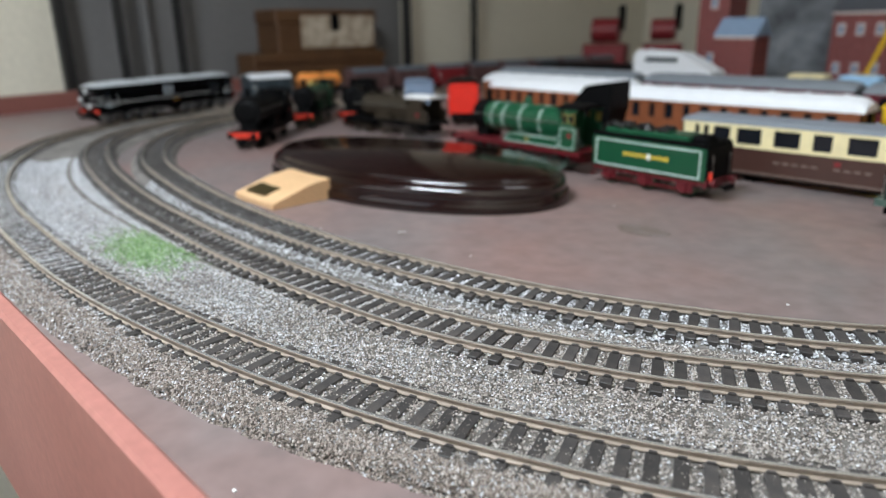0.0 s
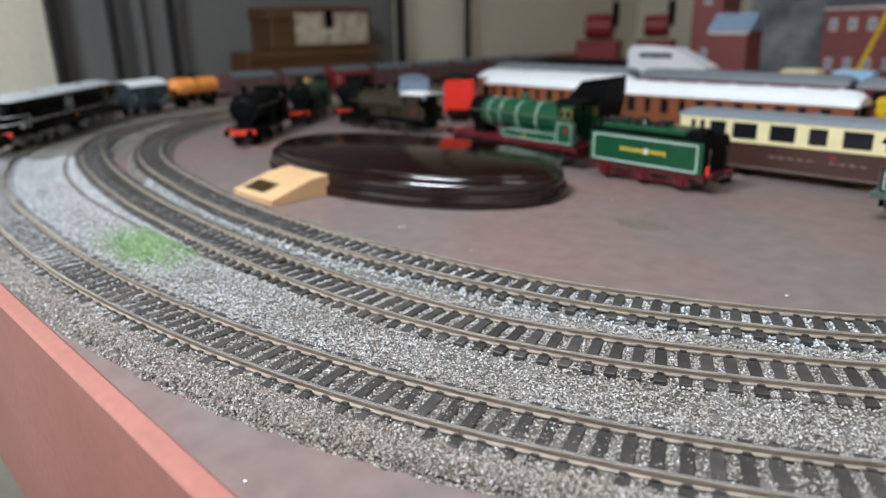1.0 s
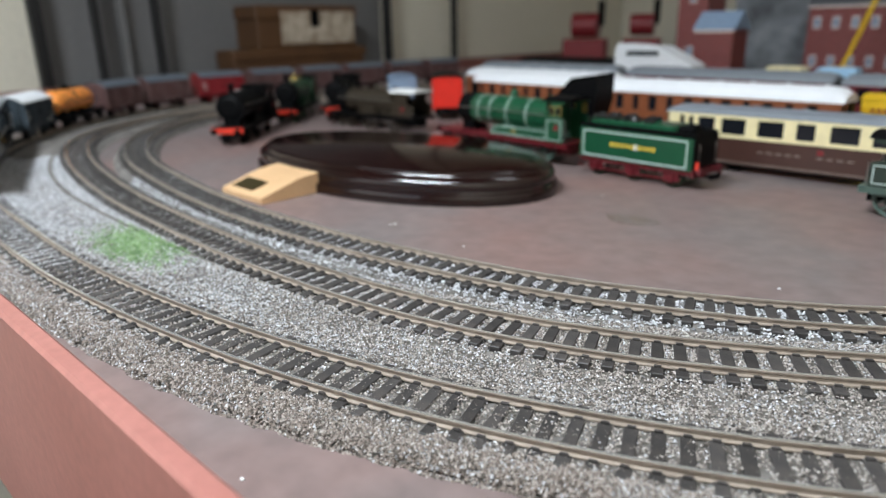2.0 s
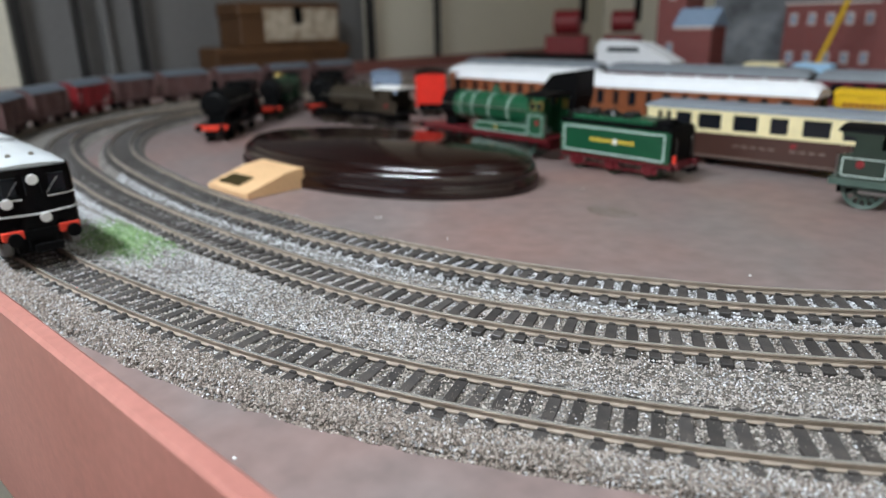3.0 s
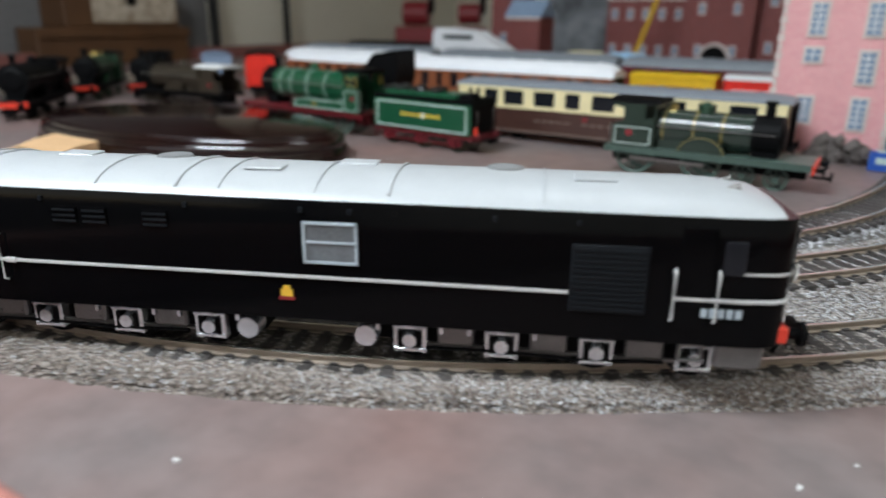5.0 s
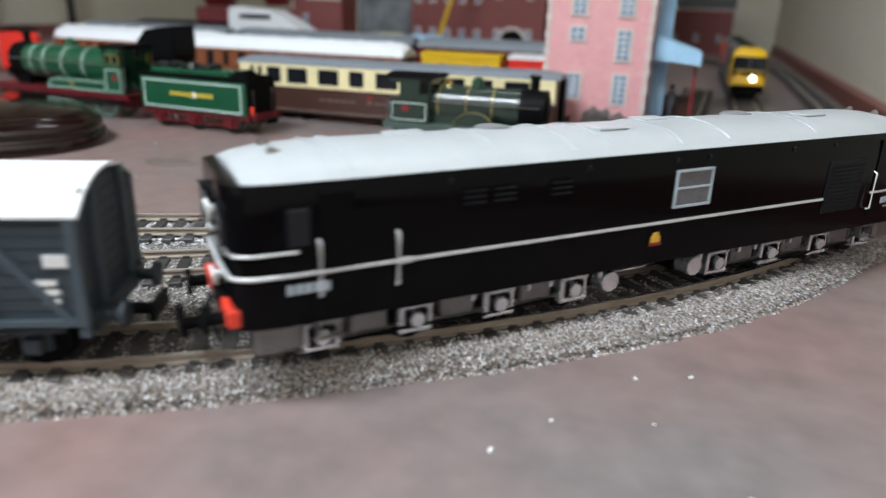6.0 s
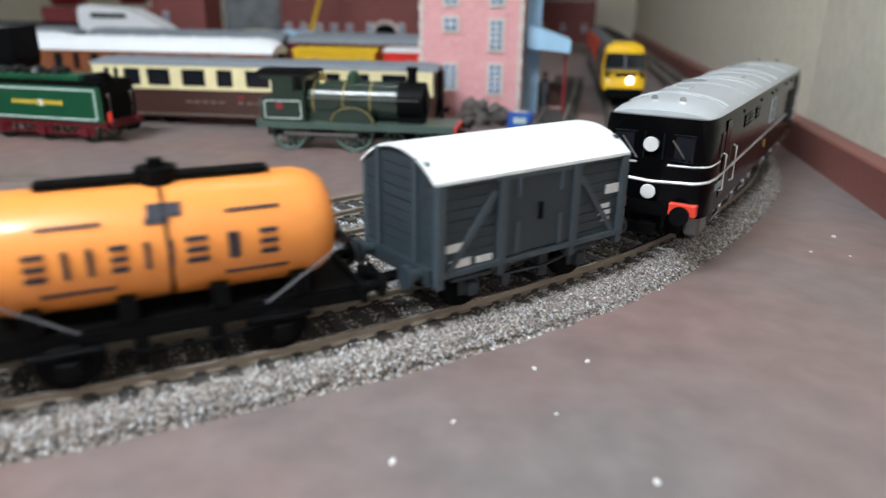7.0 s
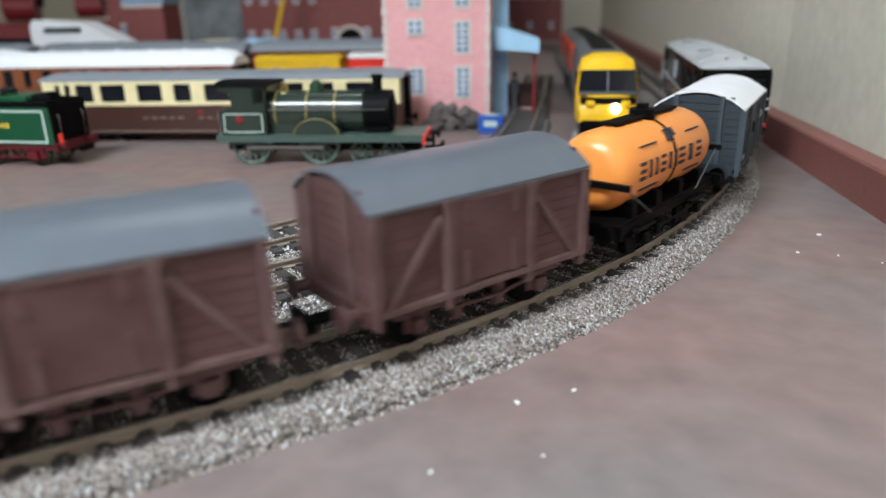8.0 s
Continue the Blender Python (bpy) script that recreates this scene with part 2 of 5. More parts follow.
def box(bm, cx, cy, cz, sx, sy, sz, bev=0.0, turn=None):
    m = Matrix.Translation((cx, cy, cz)) @ (turn or Matrix.Identity(4)) @ Matrix.Diagonal((sx, sy, sz, 1))
    r = bmesh.ops.create_cube(bm, size=1.0, matrix=m)
    if bev:
        edges = {e for v in r["verts"] for e in v.link_edges}
        bmesh.ops.bevel(bm, geom=list(edges), offset=bev, segments=1, affect="EDGES", profile=0.5)
    return bm


def boxes(*items, bev=0.0):
    bm = bmesh.new()
    for i in items:
        box(bm, *i) if len(i) > 6 else box(bm, *i, bev=bev)
    return bm


def cyl(bm, p, q, r0, r1=None, n=14):
    p, q = Vector(p), Vector(q)
    d = q - p
    m = Matrix.Translation((p + q) / 2) @ d.to_track_quat("Z", "Y").to_matrix().to_4x4()
    bmesh.ops.create_cone(bm, cap_ends=True, segments=n, radius1=r0, radius2=r0 if r1 is None else r1, depth=d.length, matrix=m)
    return bm


def rod(p, q, r0, r1=None, n=14):
    return cyl(bmesh.new(), p, q, r0, r1, n)


def loft(bm, rings, caps=True):
    """Rings of equally many points, joined into one skin."""
    vs = [[bm.verts.new(p) for p in r] for r in rings]
    n = len(vs[0])
    for a, b in zip(vs, vs[1:]):
        for i in range(n):
            bm.faces.new((a[i], a[(i + 1) % n], b[(i + 1) % n], b[i]))
    if caps:
        bm.faces.new(vs[0])
        bm.faces.new(list(reversed(vs[-1])))
    return bm


def prism(profile, x0, x1, bm=None):
    """A (y, z) outline drawn out along x."""
    bm = bm or bmesh.new()
    return loft(bm, [[(x0, y, z) for y, z in profile], [(x1, y, z) for y, z in profile]])


def tube(pts, r, n=6):
    bm = bmesh.new()
    rings = []
    for i, p in enumerate(pts):
        p = Vector(p)
        d = Vector(pts[min(i + 1, len(pts) - 1)]) - Vector(pts[max(i - 1, 0)])
        q = d.to_track_quat("Z", "Y")
        rings.append([p + q @ Vector((r * math.cos(a), r * math.sin(a), 0)) for a in (2 * math.pi * k / n for k in range(n))])
    return loft(bm, rings)


def thing(name, m, label, category, group=""):
    e = new(name)
    e.empty_display_size = 0.01
    e.matrix_world = m
    return tagged(e, label, category, group)


class Track:
    """A smooth line through points of the plan, by its length."""

    def __init__(self, pts):
        p = np.array(pts, float)
        p = np.vstack([2 * p[0] - p[1], p, 2 * p[-1] - p[-2]])
        out = []
        for i in range(1, len(p) - 2):
            for u in np.linspace(0, 1, 24, endpoint=False):
                a, b, c, d = p[i - 1:i + 3]
                out.append(0.5 * (2 * b + (c - a) * u + (2 * a - 5 * b + 4 * c - d) * u * u + (3 * b - a - 3 * c + d) * u ** 3))
        out.append(p[-2])
        q = np.array(out)
        for _ in range(12):
            q[1:-1] = 0.25 * q[:-2] + 0.5 * q[1:-1] + 0.25 * q[2:]
        self.p = q
        self.s = np.concatenate([[0], np.cumsum(np.linalg.norm(np.diff(q, axis=0), axis=1))])
        self.length = self.s[-1]

    def at(self, s):
        return np.array([np.interp(s, self.s, self.p[:, 0]), np.interp(s, self.s, self.p[:, 1])])

    def way(self, s):
        d = self.at(min(s + 0.004, self.length)) - self.at(max(s - 0.004, 0))
        return d / np.linalg.norm(d)

    def near(self, x, y):
        return self.s[np.argmin(np.hypot(self.p[:, 0] - x, self.p[:, 1] - y))]

    def off(self, s, o):
        d = self.way(s)
        return self.at(s) + o * np.array([-d[1], d[0]])

    def stand(self, s, half, z):
        a, b = self.at(s - half), self.at(s + half)
        d = b - a
        return pose(*((a + b) / 2), z, 0, 0, math.degrees(math.atan2(d[1], d[0])))


RAIL, GAUGE = 0.0088, 0.0088
OUTER = Track([(-0.20, 1.78), (-0.45, 1.76), (-0.66, 1.65), (-0.79, 1.45), (-0.835, 1.2), (-0.85, 0.95), (-0.868, 0.72), (-0.880, 0.50), (-0.851, 0.393), (-0.793, 0.315), (-0.738, 0.256), (-0.679, 0.216),
    (-0.61, 0.183), (-0.53, 0.158), (-0.45, 0.144), (-0.375, 0.139), (-0.264, 0.138), (-0.166, 0.148), (-0.0892, 0.1645), (-0.026, 0.1873), (0.028, 0.2157), (0.0867, 0.2588), (0.1428, 0.3152), (0.184, 0.375),
    (0.216, 0.44), (0.235, 0.51), (0.247, 0.60), (0.256, 0.72), (0.266, 0.95), (0.276, 1.25), (0.272, 1.5)])
MIDDLE = Track([(-0.45, 1.70), (-0.62, 1.6), (-0.73, 1.43), (-0.775, 1.2), (-0.79, 0.95), (-0.808, 0.72), (-0.820, 0.52), (-0.790, 0.41), (-0.745, 0.345), (-0.70, 0.302), (-0.64, 0.266), (-0.56, 0.24),
    (-0.48, 0.2235), (-0.39, 0.211), (-0.31, 0.206), (-0.23, 0.204), (-0.15, 0.2085), (-0.10, 0.2175), (-0.063, 0.230), (-0.03, 0.245), (0.017, 0.273), (0.055, 0.302), (0.10, 0.350), (0.138, 0.408),
    (0.162, 0.47), (0.175, 0.54), (0.181, 0.62), (0.186, 0.78), (0.190, 0.95), (0.192, 1.2), (0.20, 1.42), (0.14, 1.6), (0.02, 1.71), (-0.2, 1.74)])
INNER = Track([(-0.76, 0.72), (-0.765, 0.55), (-0.74, 0.44), (-0.70, 0.382), (-0.65, 0.335), (-0.58, 0.296), (-0.50, 0.268), (-0.386, 0.249), (-0.313, 0.2425), (-0.251, 0.242), (-0.203, 0.2445), (-0.137, 0.2545),
    (-0.088, 0.2665), (-0.052, 0.281), (-0.019, 0.297), (0.012, 0.317), (0.04, 0.342), (0.075, 0.387), (0.10, 0.44), (0.118, 0.51), (0.128, 0.6), (0.138, 0.75), (0.148, 0.95)])

# ---- the room ----
def structure(name, bm, material, label=""):
    ob = obj(name, bm, material)
    return tagged(ob, label, "", "", "structure")


structure("floor", boxes((-0.5, 0.3, -0.86, 3.4, 5.2, 0.04)), M_FLOOR)
# Unseen ceiling, kept dark so that it bounces little fill light.
structure("ceiling", boxes((-0.5, 0.3, 1.42, 3.4, 5.2, 0.04)), M_CEIL)
WL, WR, WB, WF = -1.25, 0.345, 2.25, -1.4
RT = pose(0, 0, 0, 0, 0, -2.2)
structure("wall_west", boxes((WL - 0.05, 0.79, 0.28, 0.1, 0.74, 2.24)), M_GREYWALL)
structure("wall_west_near", boxes((WL - 0.05, -0.51, 0.28, 0.1, 1.86, 2.24)), M_CREAM)
structure("wall_west_far", boxes((WL - 0.05, 1.73, 0.28, 0.1, 1.14, 2.24)), M_CREAM)
structure("wall_east", boxes((0.3734, 1.46, 0.28, 0.1, 1.78, 2.24, 0, RT)), M_CREAM)
# The return wall gets a slightly darker cream than the east wall.
structure("wall_east_return", boxes((0.3142, -0.465, 0.28, 0.13, 2.07, 2.24, 0, RT)), M_CREAM2)
structure("wall_north", boxes((-0.5, WB + 0.05, 0.28, 1.9, 0.1, 2.24)), M_CREAM)
wx0, wx1 = WINDOW_X
wz0, wz1 = WINDOW_Z
# Unseen south wall; the dark grey is there to hold bounced light down.
structure("wall_south", boxes((-0.5, WF - 0.05, (wz0 - 0.84) / 2, 1.9, 0.1, wz0 + 0.84), (-0.5, WF - 0.05, (wz1 + 1.40) / 2, 1.9, 0.1, 1.40 - wz1),
    ((wx1 + 0.45) / 2, WF - 0.05, (wz0 + wz1) / 2, 0.45 - wx1, 0.1, wz1 - wz0), ((WL - 0.2 + wx0) / 2, WF - 0.05, (wz0 + wz1) / 2, wx0 - WL + 0.2, 0.1, wz1 - wz0)), M_GREYWALL)

# baseboard of the layout with its raised edges
structure("layout_board", boxes((-0.46, 1.08, -0.01, 1.75, 1.96, 0.02, 0.0)), M_BOARD, "brown-painted baseboard of the model railway")
structure("edge_board_near", boxes((-0.52, 0.0915, -0.022, 1.62, 0.006, 0.097, 0.0011, pose(0, 0, 0, 0, 0, 1.0))), M_LIP, "terracotta-painted raised edge board of the layout")
# East and west edge boards get a darker red than the near one.
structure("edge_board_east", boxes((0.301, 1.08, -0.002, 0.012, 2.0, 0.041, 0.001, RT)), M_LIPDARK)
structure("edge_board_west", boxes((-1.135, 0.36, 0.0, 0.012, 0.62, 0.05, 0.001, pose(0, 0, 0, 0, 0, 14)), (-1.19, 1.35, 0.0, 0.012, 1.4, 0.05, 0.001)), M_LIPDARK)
# ---- railway tracks ----
def narrow(x, o):
    """The outer shoulder of the ballast is broad in the west and steep in the east."""
    f = np.interp(x, [-0.13, 0.0, 0.06, 0.10, 0.14, 0.20], [1.0, 0.34, 0.34, 0.60, 0.72, 0.5])
    return np.where(o < -0.0145, -0.0145 + (o + 0.0145) * f, o)


def lumps(x, y, o):
    """Uneven mounds in the loose stone, lower between the rails."""
    h = np.sin(x * 610 + 1.3 * np.sin(y * 330)) * np.sin(y * 540 + 1.1 * np.sin(x * 270)) + 0.7 * np.sin(x * 1130 - y * 870 + np.sin(y * 500)) * np.sin(y * 1250 + x * 420)
    k = np.interp(np.abs(np.where(o > 0.029, o - 0.058, o)), [0.0, 0.012, 0.0155, 0.018], [0.00016, 0.00018, 0.00042, 0.0005])
    return h * k


def ribbon(track, s0, s1, profile, step=0.006, rough=0.0, taper=False):
    """A swept strip: profile is a list of (offset to the left, height)."""
    rng = np.random.default_rng(3)
    n = max(2, int((s1 - s0) / step))
    verts, faces = [], []
    k = len(profile)
    for s in np.linspace(s0, s1, n):
        for o, z in profile:
            p = track.off(s, float(narrow(track.at(s)[0], o)) if taper else o)
            verts.append((p[0], p[1], z + (rng.normal() * rough - 2 * rough if z > 0.001 else 0)))
    for i in range(n - 1):
        for j in range(k - 1):
            a = i * k + j
            faces.append((a, a + k, a + k + 1, a + 1))
    me = bpy.data.meshes.new("ribbon")
    me.from_pydata(verts, [], faces)
    return me


def rail_mesh(track, s0, s1, o):
    w, b, zt, zb = 0.0006, 0.0011, RAIL, RAIL - 0.0025
    prof = [(o - b, zb), (o - b, zb + 0.0004), (o - 0.0003, zb + 0.0007), (o - 0.0003, zt - 0.0009), (o - w, zt - 0.0006), (o - w, zt - 0.0001), (o - w + 0.0001, zt),
            (o + w - 0.0001, zt), (o + w, zt - 0.0001), (o + w, zt - 0.0006), (o + 0.0003, zt - 0.0009), (o + 0.0003, zb + 0.0007), (o + b, zb + 0.0004), (o + b, zb)]
    return ribbon(track, s0, s1, [(p, z) for p, z in prof])


SLEEPER_TOP = RAIL - 0.0022
bm = bmesh.new()
box(bm, 0, 0, -0.0011, 0.0038, 0.0288, 0.0022, 0.00025)
sleeper_bm = bm
SLEEPER_ME = bpy.data.meshes.new("sleeper")
for y in (GAUGE, -GAUGE):
    for d in (0.0014, -0.0014):
        box(bm, 0, y + d, 0.0003, 0.0022, 0.0009, 0.0007)
bm.to_mesh(SLEEPER_ME)
bm.free()
SLEEPER_ME.materials.append(M_SLEEPER)


def lay(track, s0, s1, a, b, label):
    """One railway track: two rails, sleepers as parts between a and b, the far sleepers as one piece."""
    root = thing("railway_track", Matrix.Identity(4), label, "railway track", "railway tracks")
    for o in (GAUGE, -GAUGE):
        me = rail_mesh(track, s0, s1, o)
        me.materials.append(M_RAIL)
        r = new("rail", me)
        r.parent = root
    rng = random.Random(5)
    far = []
    s = s0
    while s < s1:
        p, d = track.at(s), track.way(s)
        m = pose(p[0], p[1], SLEEPER_TOP + rng.uniform(-0.00015, 0.0001), rng.uniform(-1, 1), 0, math.degrees(math.atan2(d[1], d[0])) + rng.uniform(-1.6, 1.6))
        if a < s < b:
            o = new("sleeper", SLEEPER_ME)
            o.parent = root
            o.matrix_basis = m
        else:
            far.append(m)
        s += 0.0070
    verts, faces = [], []
    for m in far:
        k = len(verts)
        for x in (-0.0015, 0.0015):
            for y in (-0.0155, 0.0155):
                for z in (-0.002, 0.0):
                    verts.append(m @ Vector((x, y, z)))
        faces += [tuple(k + i for i in f) for f in ((1, 3, 7, 5), (0, 1, 5, 4), (2, 6, 7, 3), (0, 2, 3, 1), (4, 5, 7, 6))]
    if far:
        me = bpy.data.meshes.new("distant_sleeper_strip")
        me.from_pydata(verts, [], faces)
        me.materials.append(M_SLEEPER)
        o = new("distant_sleeper_strip", me)
        o.parent = root
        o["kind"] = "stuff"
    return root


lay(OUTER, 0.02, OUTER.length - 0.02, OUTER.near(-0.72, 0.25), OUTER.near(0.24, 0.66), "outermost model railway track with steel rails on dark sleepers")
lay(MIDDLE, 0.02, MIDDLE.length - 0.02, MIDDLE.near(-0.70, 0.30), MIDDLE.near(0.19, 0.75), "middle model railway track with steel rails on dark sleepers")
lay(INNER, 0.02, INNER.length - 0.02, INNER.near(-0.66, 0.34), INNER.near(0.14, 0.8), "inner model railway track laid on pale ballast")


# ---- ballast ----
def profile_z(prof, o):
    return float(np.interp(o, [p[0] for p in prof], [p[1] for p in prof]))


B_OUTER = [(-0.0242, -0.0005), (-0.0232, 0.0020), (-0.0205, 0.0048), (-0.0145, 0.0061), (0.016, 0.0060), (0.022, 0.0046), (0.029, 0.0036), (0.036, 0.0042), (0.042, 0.0056), (0.058, 0.0056), (0.074, 0.0056), (0.080, 0.0025), (0.084, -0.001)]
B_INNER = [(-0.020, -0.001), (-0.0165, 0.0042), (-0.012, 0.0054), (0.012, 0.0054), (0.0165, 0.0042), (0.019, -0.001)]


def bed(name, track, s0, s1, prof, label):
    me = ribbon(track, s0, s1, prof, 0.004, 0.0002, prof is B_OUTER)
    me.materials.append(M_BALLAST)
    ob = new(name, me)
    return tagged(ob, label, "ballast", "", "structure")


def grains(name, track, s0, s1, prof, count, material, size, label, o0=None, o1=None, where=None, seed=1, rails=()):
    """Loose stones strewn over a bed, all in one mesh."""
    rng = np.random.default_rng(seed)
    oct_v = np.array([(1, 0, -0.3), (-1, 0, -0.3), (0, 1, -0.3), (0, -1, -0.3), (0, 0, 1)], float)
    oct_f = np.array([(0, 2, 4), (2, 1, 4), (1, 3, 4), (3, 0, 4)])
    o0 = prof[0][0] - 0.0006 if o0 is None else o0
    o1 = prof[-1][0] - 0.001 if o1 is None else o1
    ss = rng.uniform(s0, s1, count)
    oo = rng.uniform(o0, o1, count)
    d = np.array([track.way(s) for s in np.linspace(s0, s1, 400)])
    grid = np.linspace(s0, s1, 400)
    px, py = np.interp(ss, track.s, track.p[:, 0]), np.interp(ss, track.s, track.p[:, 1])
    dx, dy = np.interp(ss, grid, d[:, 0]), np.interp(ss, grid, d[:, 1])
    z = np.interp(oo, [p[0] for p in prof], [p[1] for p in prof])
    low = np.clip((-0.0195 - oo) / 0.004, 0, 1) if prof is B_OUTER else np.zeros(count)
    at = narrow(px, oo - low * (0.0006 + 0.0006 * np.sin(ss * 330 + 1.5 * np.sin(ss * 141)))) + low * rng.normal(0, 0.0002, count) if prof is B_OUTER else oo
    x, y = px - dy * at, py + dx * at
    z = np.maximum(z + lumps(x, y, oo) * np.where(z > 0.001, 1, 0), 0.0)
    keep = np.ones(count, bool)
    for c in rails:
        keep &= np.abs(np.abs(oo - c) - GAUGE) > 0.0017
    if prof is B_OUTER:
        keep &= ~((np.abs(oo) < 0.0075) & (px > -0.28) & (rng.uniform(0, 1, count) < (0.75 if material is M_GRAINPALE else 0.35)))
    if where is not None:
        keep &= where(x, y, rng)
    x, y, z = x[keep], y[keep], z[keep]
    n = len(x)
    r = rng.uniform(0.5, 1.0, n) * size * (1 + 0.35 * low[keep])
    V = np.empty((n, 5, 3))
    shape = oct_v[None] * rng.uniform(0.6, 1.25, (n, 5, 1)) * r[:, None, None]
    a = rng.uniform(0, 6.28, n)
    ca, sa = np.cos(a)[:, None], np.sin(a)[:, None]
    b = rng.uniform(-0.5, 0.5, n)
    cb, sb = np.cos(b)[:, None], np.sin(b)[:, None]
    X, Y, Z = shape[..., 0], shape[..., 1], shape[..., 2] * 0.8
    Y, Z = Y * cb - Z * sb, Y * sb + Z * cb
    V[..., 0], V[..., 1], V[..., 2] = x[:, None] + X * ca - Y * sa, y[:, None] + X * sa + Y * ca, z[:, None] + Z + rng.uniform(-0.2, 0.7, n)[:, None] * size
    F = (oct_f[None] + (np.arange(n) * 5)[:, None, None]).reshape(-1, 3)
    me = bpy.data.meshes.new(name)
    me.from_pydata(V.reshape(-1, 3).tolist(), [], F.tolist())
    me.materials.append(material)
    ob = new(name, me)
    return tagged(ob, label, "ballast", "", "stuff")


def pale(x, y, rng):
    """Paler stone lies towards the west end and in patches."""
    k = 0.36 + 0.5 * np.clip((-0.12 - x) / 0.25, -0.45, 1) + 0.22 * np.clip((x - 0.02) / 0.1, 0, 1) + 0.16 * np.sin(x * 47 + y * 60) * np.sin(y * 83 - x * 31)
    return rng.uniform(0, 1, len(x)) < k


def brown(x, y, rng):
    return ~pale(x, y, rng)


so0, so1 = OUTER.near(-0.80, 0.32), OUTER.near(0.235, 0.58)
bed("ballast_bed_outer", OUTER, OUTER.near(-0.87, 0.62), OUTER.near(0.245, 0.78), B_OUTER, "grey and brown ballast under the outer tracks")
bed("ballast_bed_inner", INNER, INNER.near(-0.74, 0.45), INNER.near(0.13, 0.62), B_INNER, "pale ballast under the inner track")
grains("ballast_stones", OUTER, OUTER.near(-0.55, 0.16), so1, B_OUTER, 330000, M_GRAIN, 0.00060, "brown-grey loose ballast stones", where=brown, seed=2, rails=(0.0, 0.058))
grains("ballast_stones_pale", OUTER, OUTER.near(-0.62, 0.19), so1, B_OUTER, 330000, M_GRAINPALE, 0.00058, "pale grey loose ballast stones", where=pale, seed=4, rails=(0.0, 0.058))
grains("ballast_stones_inner", INNER, INNER.near(-0.45, 0.26), INNER.near(0.1, 0.44), B_INNER, 30000, M_GRAINPALE, 0.0008, "pale loose ballast stones", seed=6, rails=(0.0,))
grains("ballast_stones_bank", OUTER, OUTER.near(-0.48, 0.15), so1, B_OUTER, 95000, M_GRAINBANK, 0.00054, "small brown stones packed on the ballast bank", -0.0248, -0.0130, seed=9)
grains("ballast_stones_bank_pale", OUTER, OUTER.near(-0.02, 0.19), so1, B_OUTER, 20000, M_GRAINPALE, 0.00052, "small pale grey stones packed on the ballast bank", -0.0246, -0.0130, seed=12)
PX, PY = -0.288, 0.176
grains("green_scatter", OUTER, OUTER.near(-0.36, 0.14), OUTER.near(-0.21, 0.14), B_OUTER, 26000, M_GRAINGREEN, 0.00095, "bright green scatter spilled on the ballast", 0.019, 0.052,
    where=lambda x, y, rng: rng.uniform(0, 1, len(x)) < np.exp(-(((x - PX) / 0.032) ** 2 + ((y - PY) / 0.013) ** 2) * 1.6), seed=8)


# ---- vehicles of the moving goods train ----
def wheel(parent, x, r, y=0.0, material=None):
    for k in (1, -1):
        bm = rod((x, k * (0.0080 + y), r), (x, k * (0.0100 + y), r), r, None, 18)
        cyl(bm, (x, k * (0.0073 + y), r), (x, k * (0.0080 + y), r), r * 1.10, None, 18)
        part("wheel", bm, material or M_BLACKMATT, parent)


def buffers(parent, x, d, z=0.0135, material=None):
    for y in (0.0115, -0.0115):
        bm = rod((x, y, z), (x + d * 0.004, y, z), 0.0014)
        cyl(bm, (x + d * 0.004, y, z), (x + d * 0.0052, y, z), 0.0030, None, 16)
        part("buffer", bm, material or M_BLACKMATT, parent)


def coupling(parent, x, d):
    part("coupling", boxes((x + d * 0.004, 0, 0.0085, 0.010, 0.004, 0.0012), (x + d * 0.009, 0, 0.0095, 0.0015, 0.011, 0.0035)), M_BLACKMATT, parent)


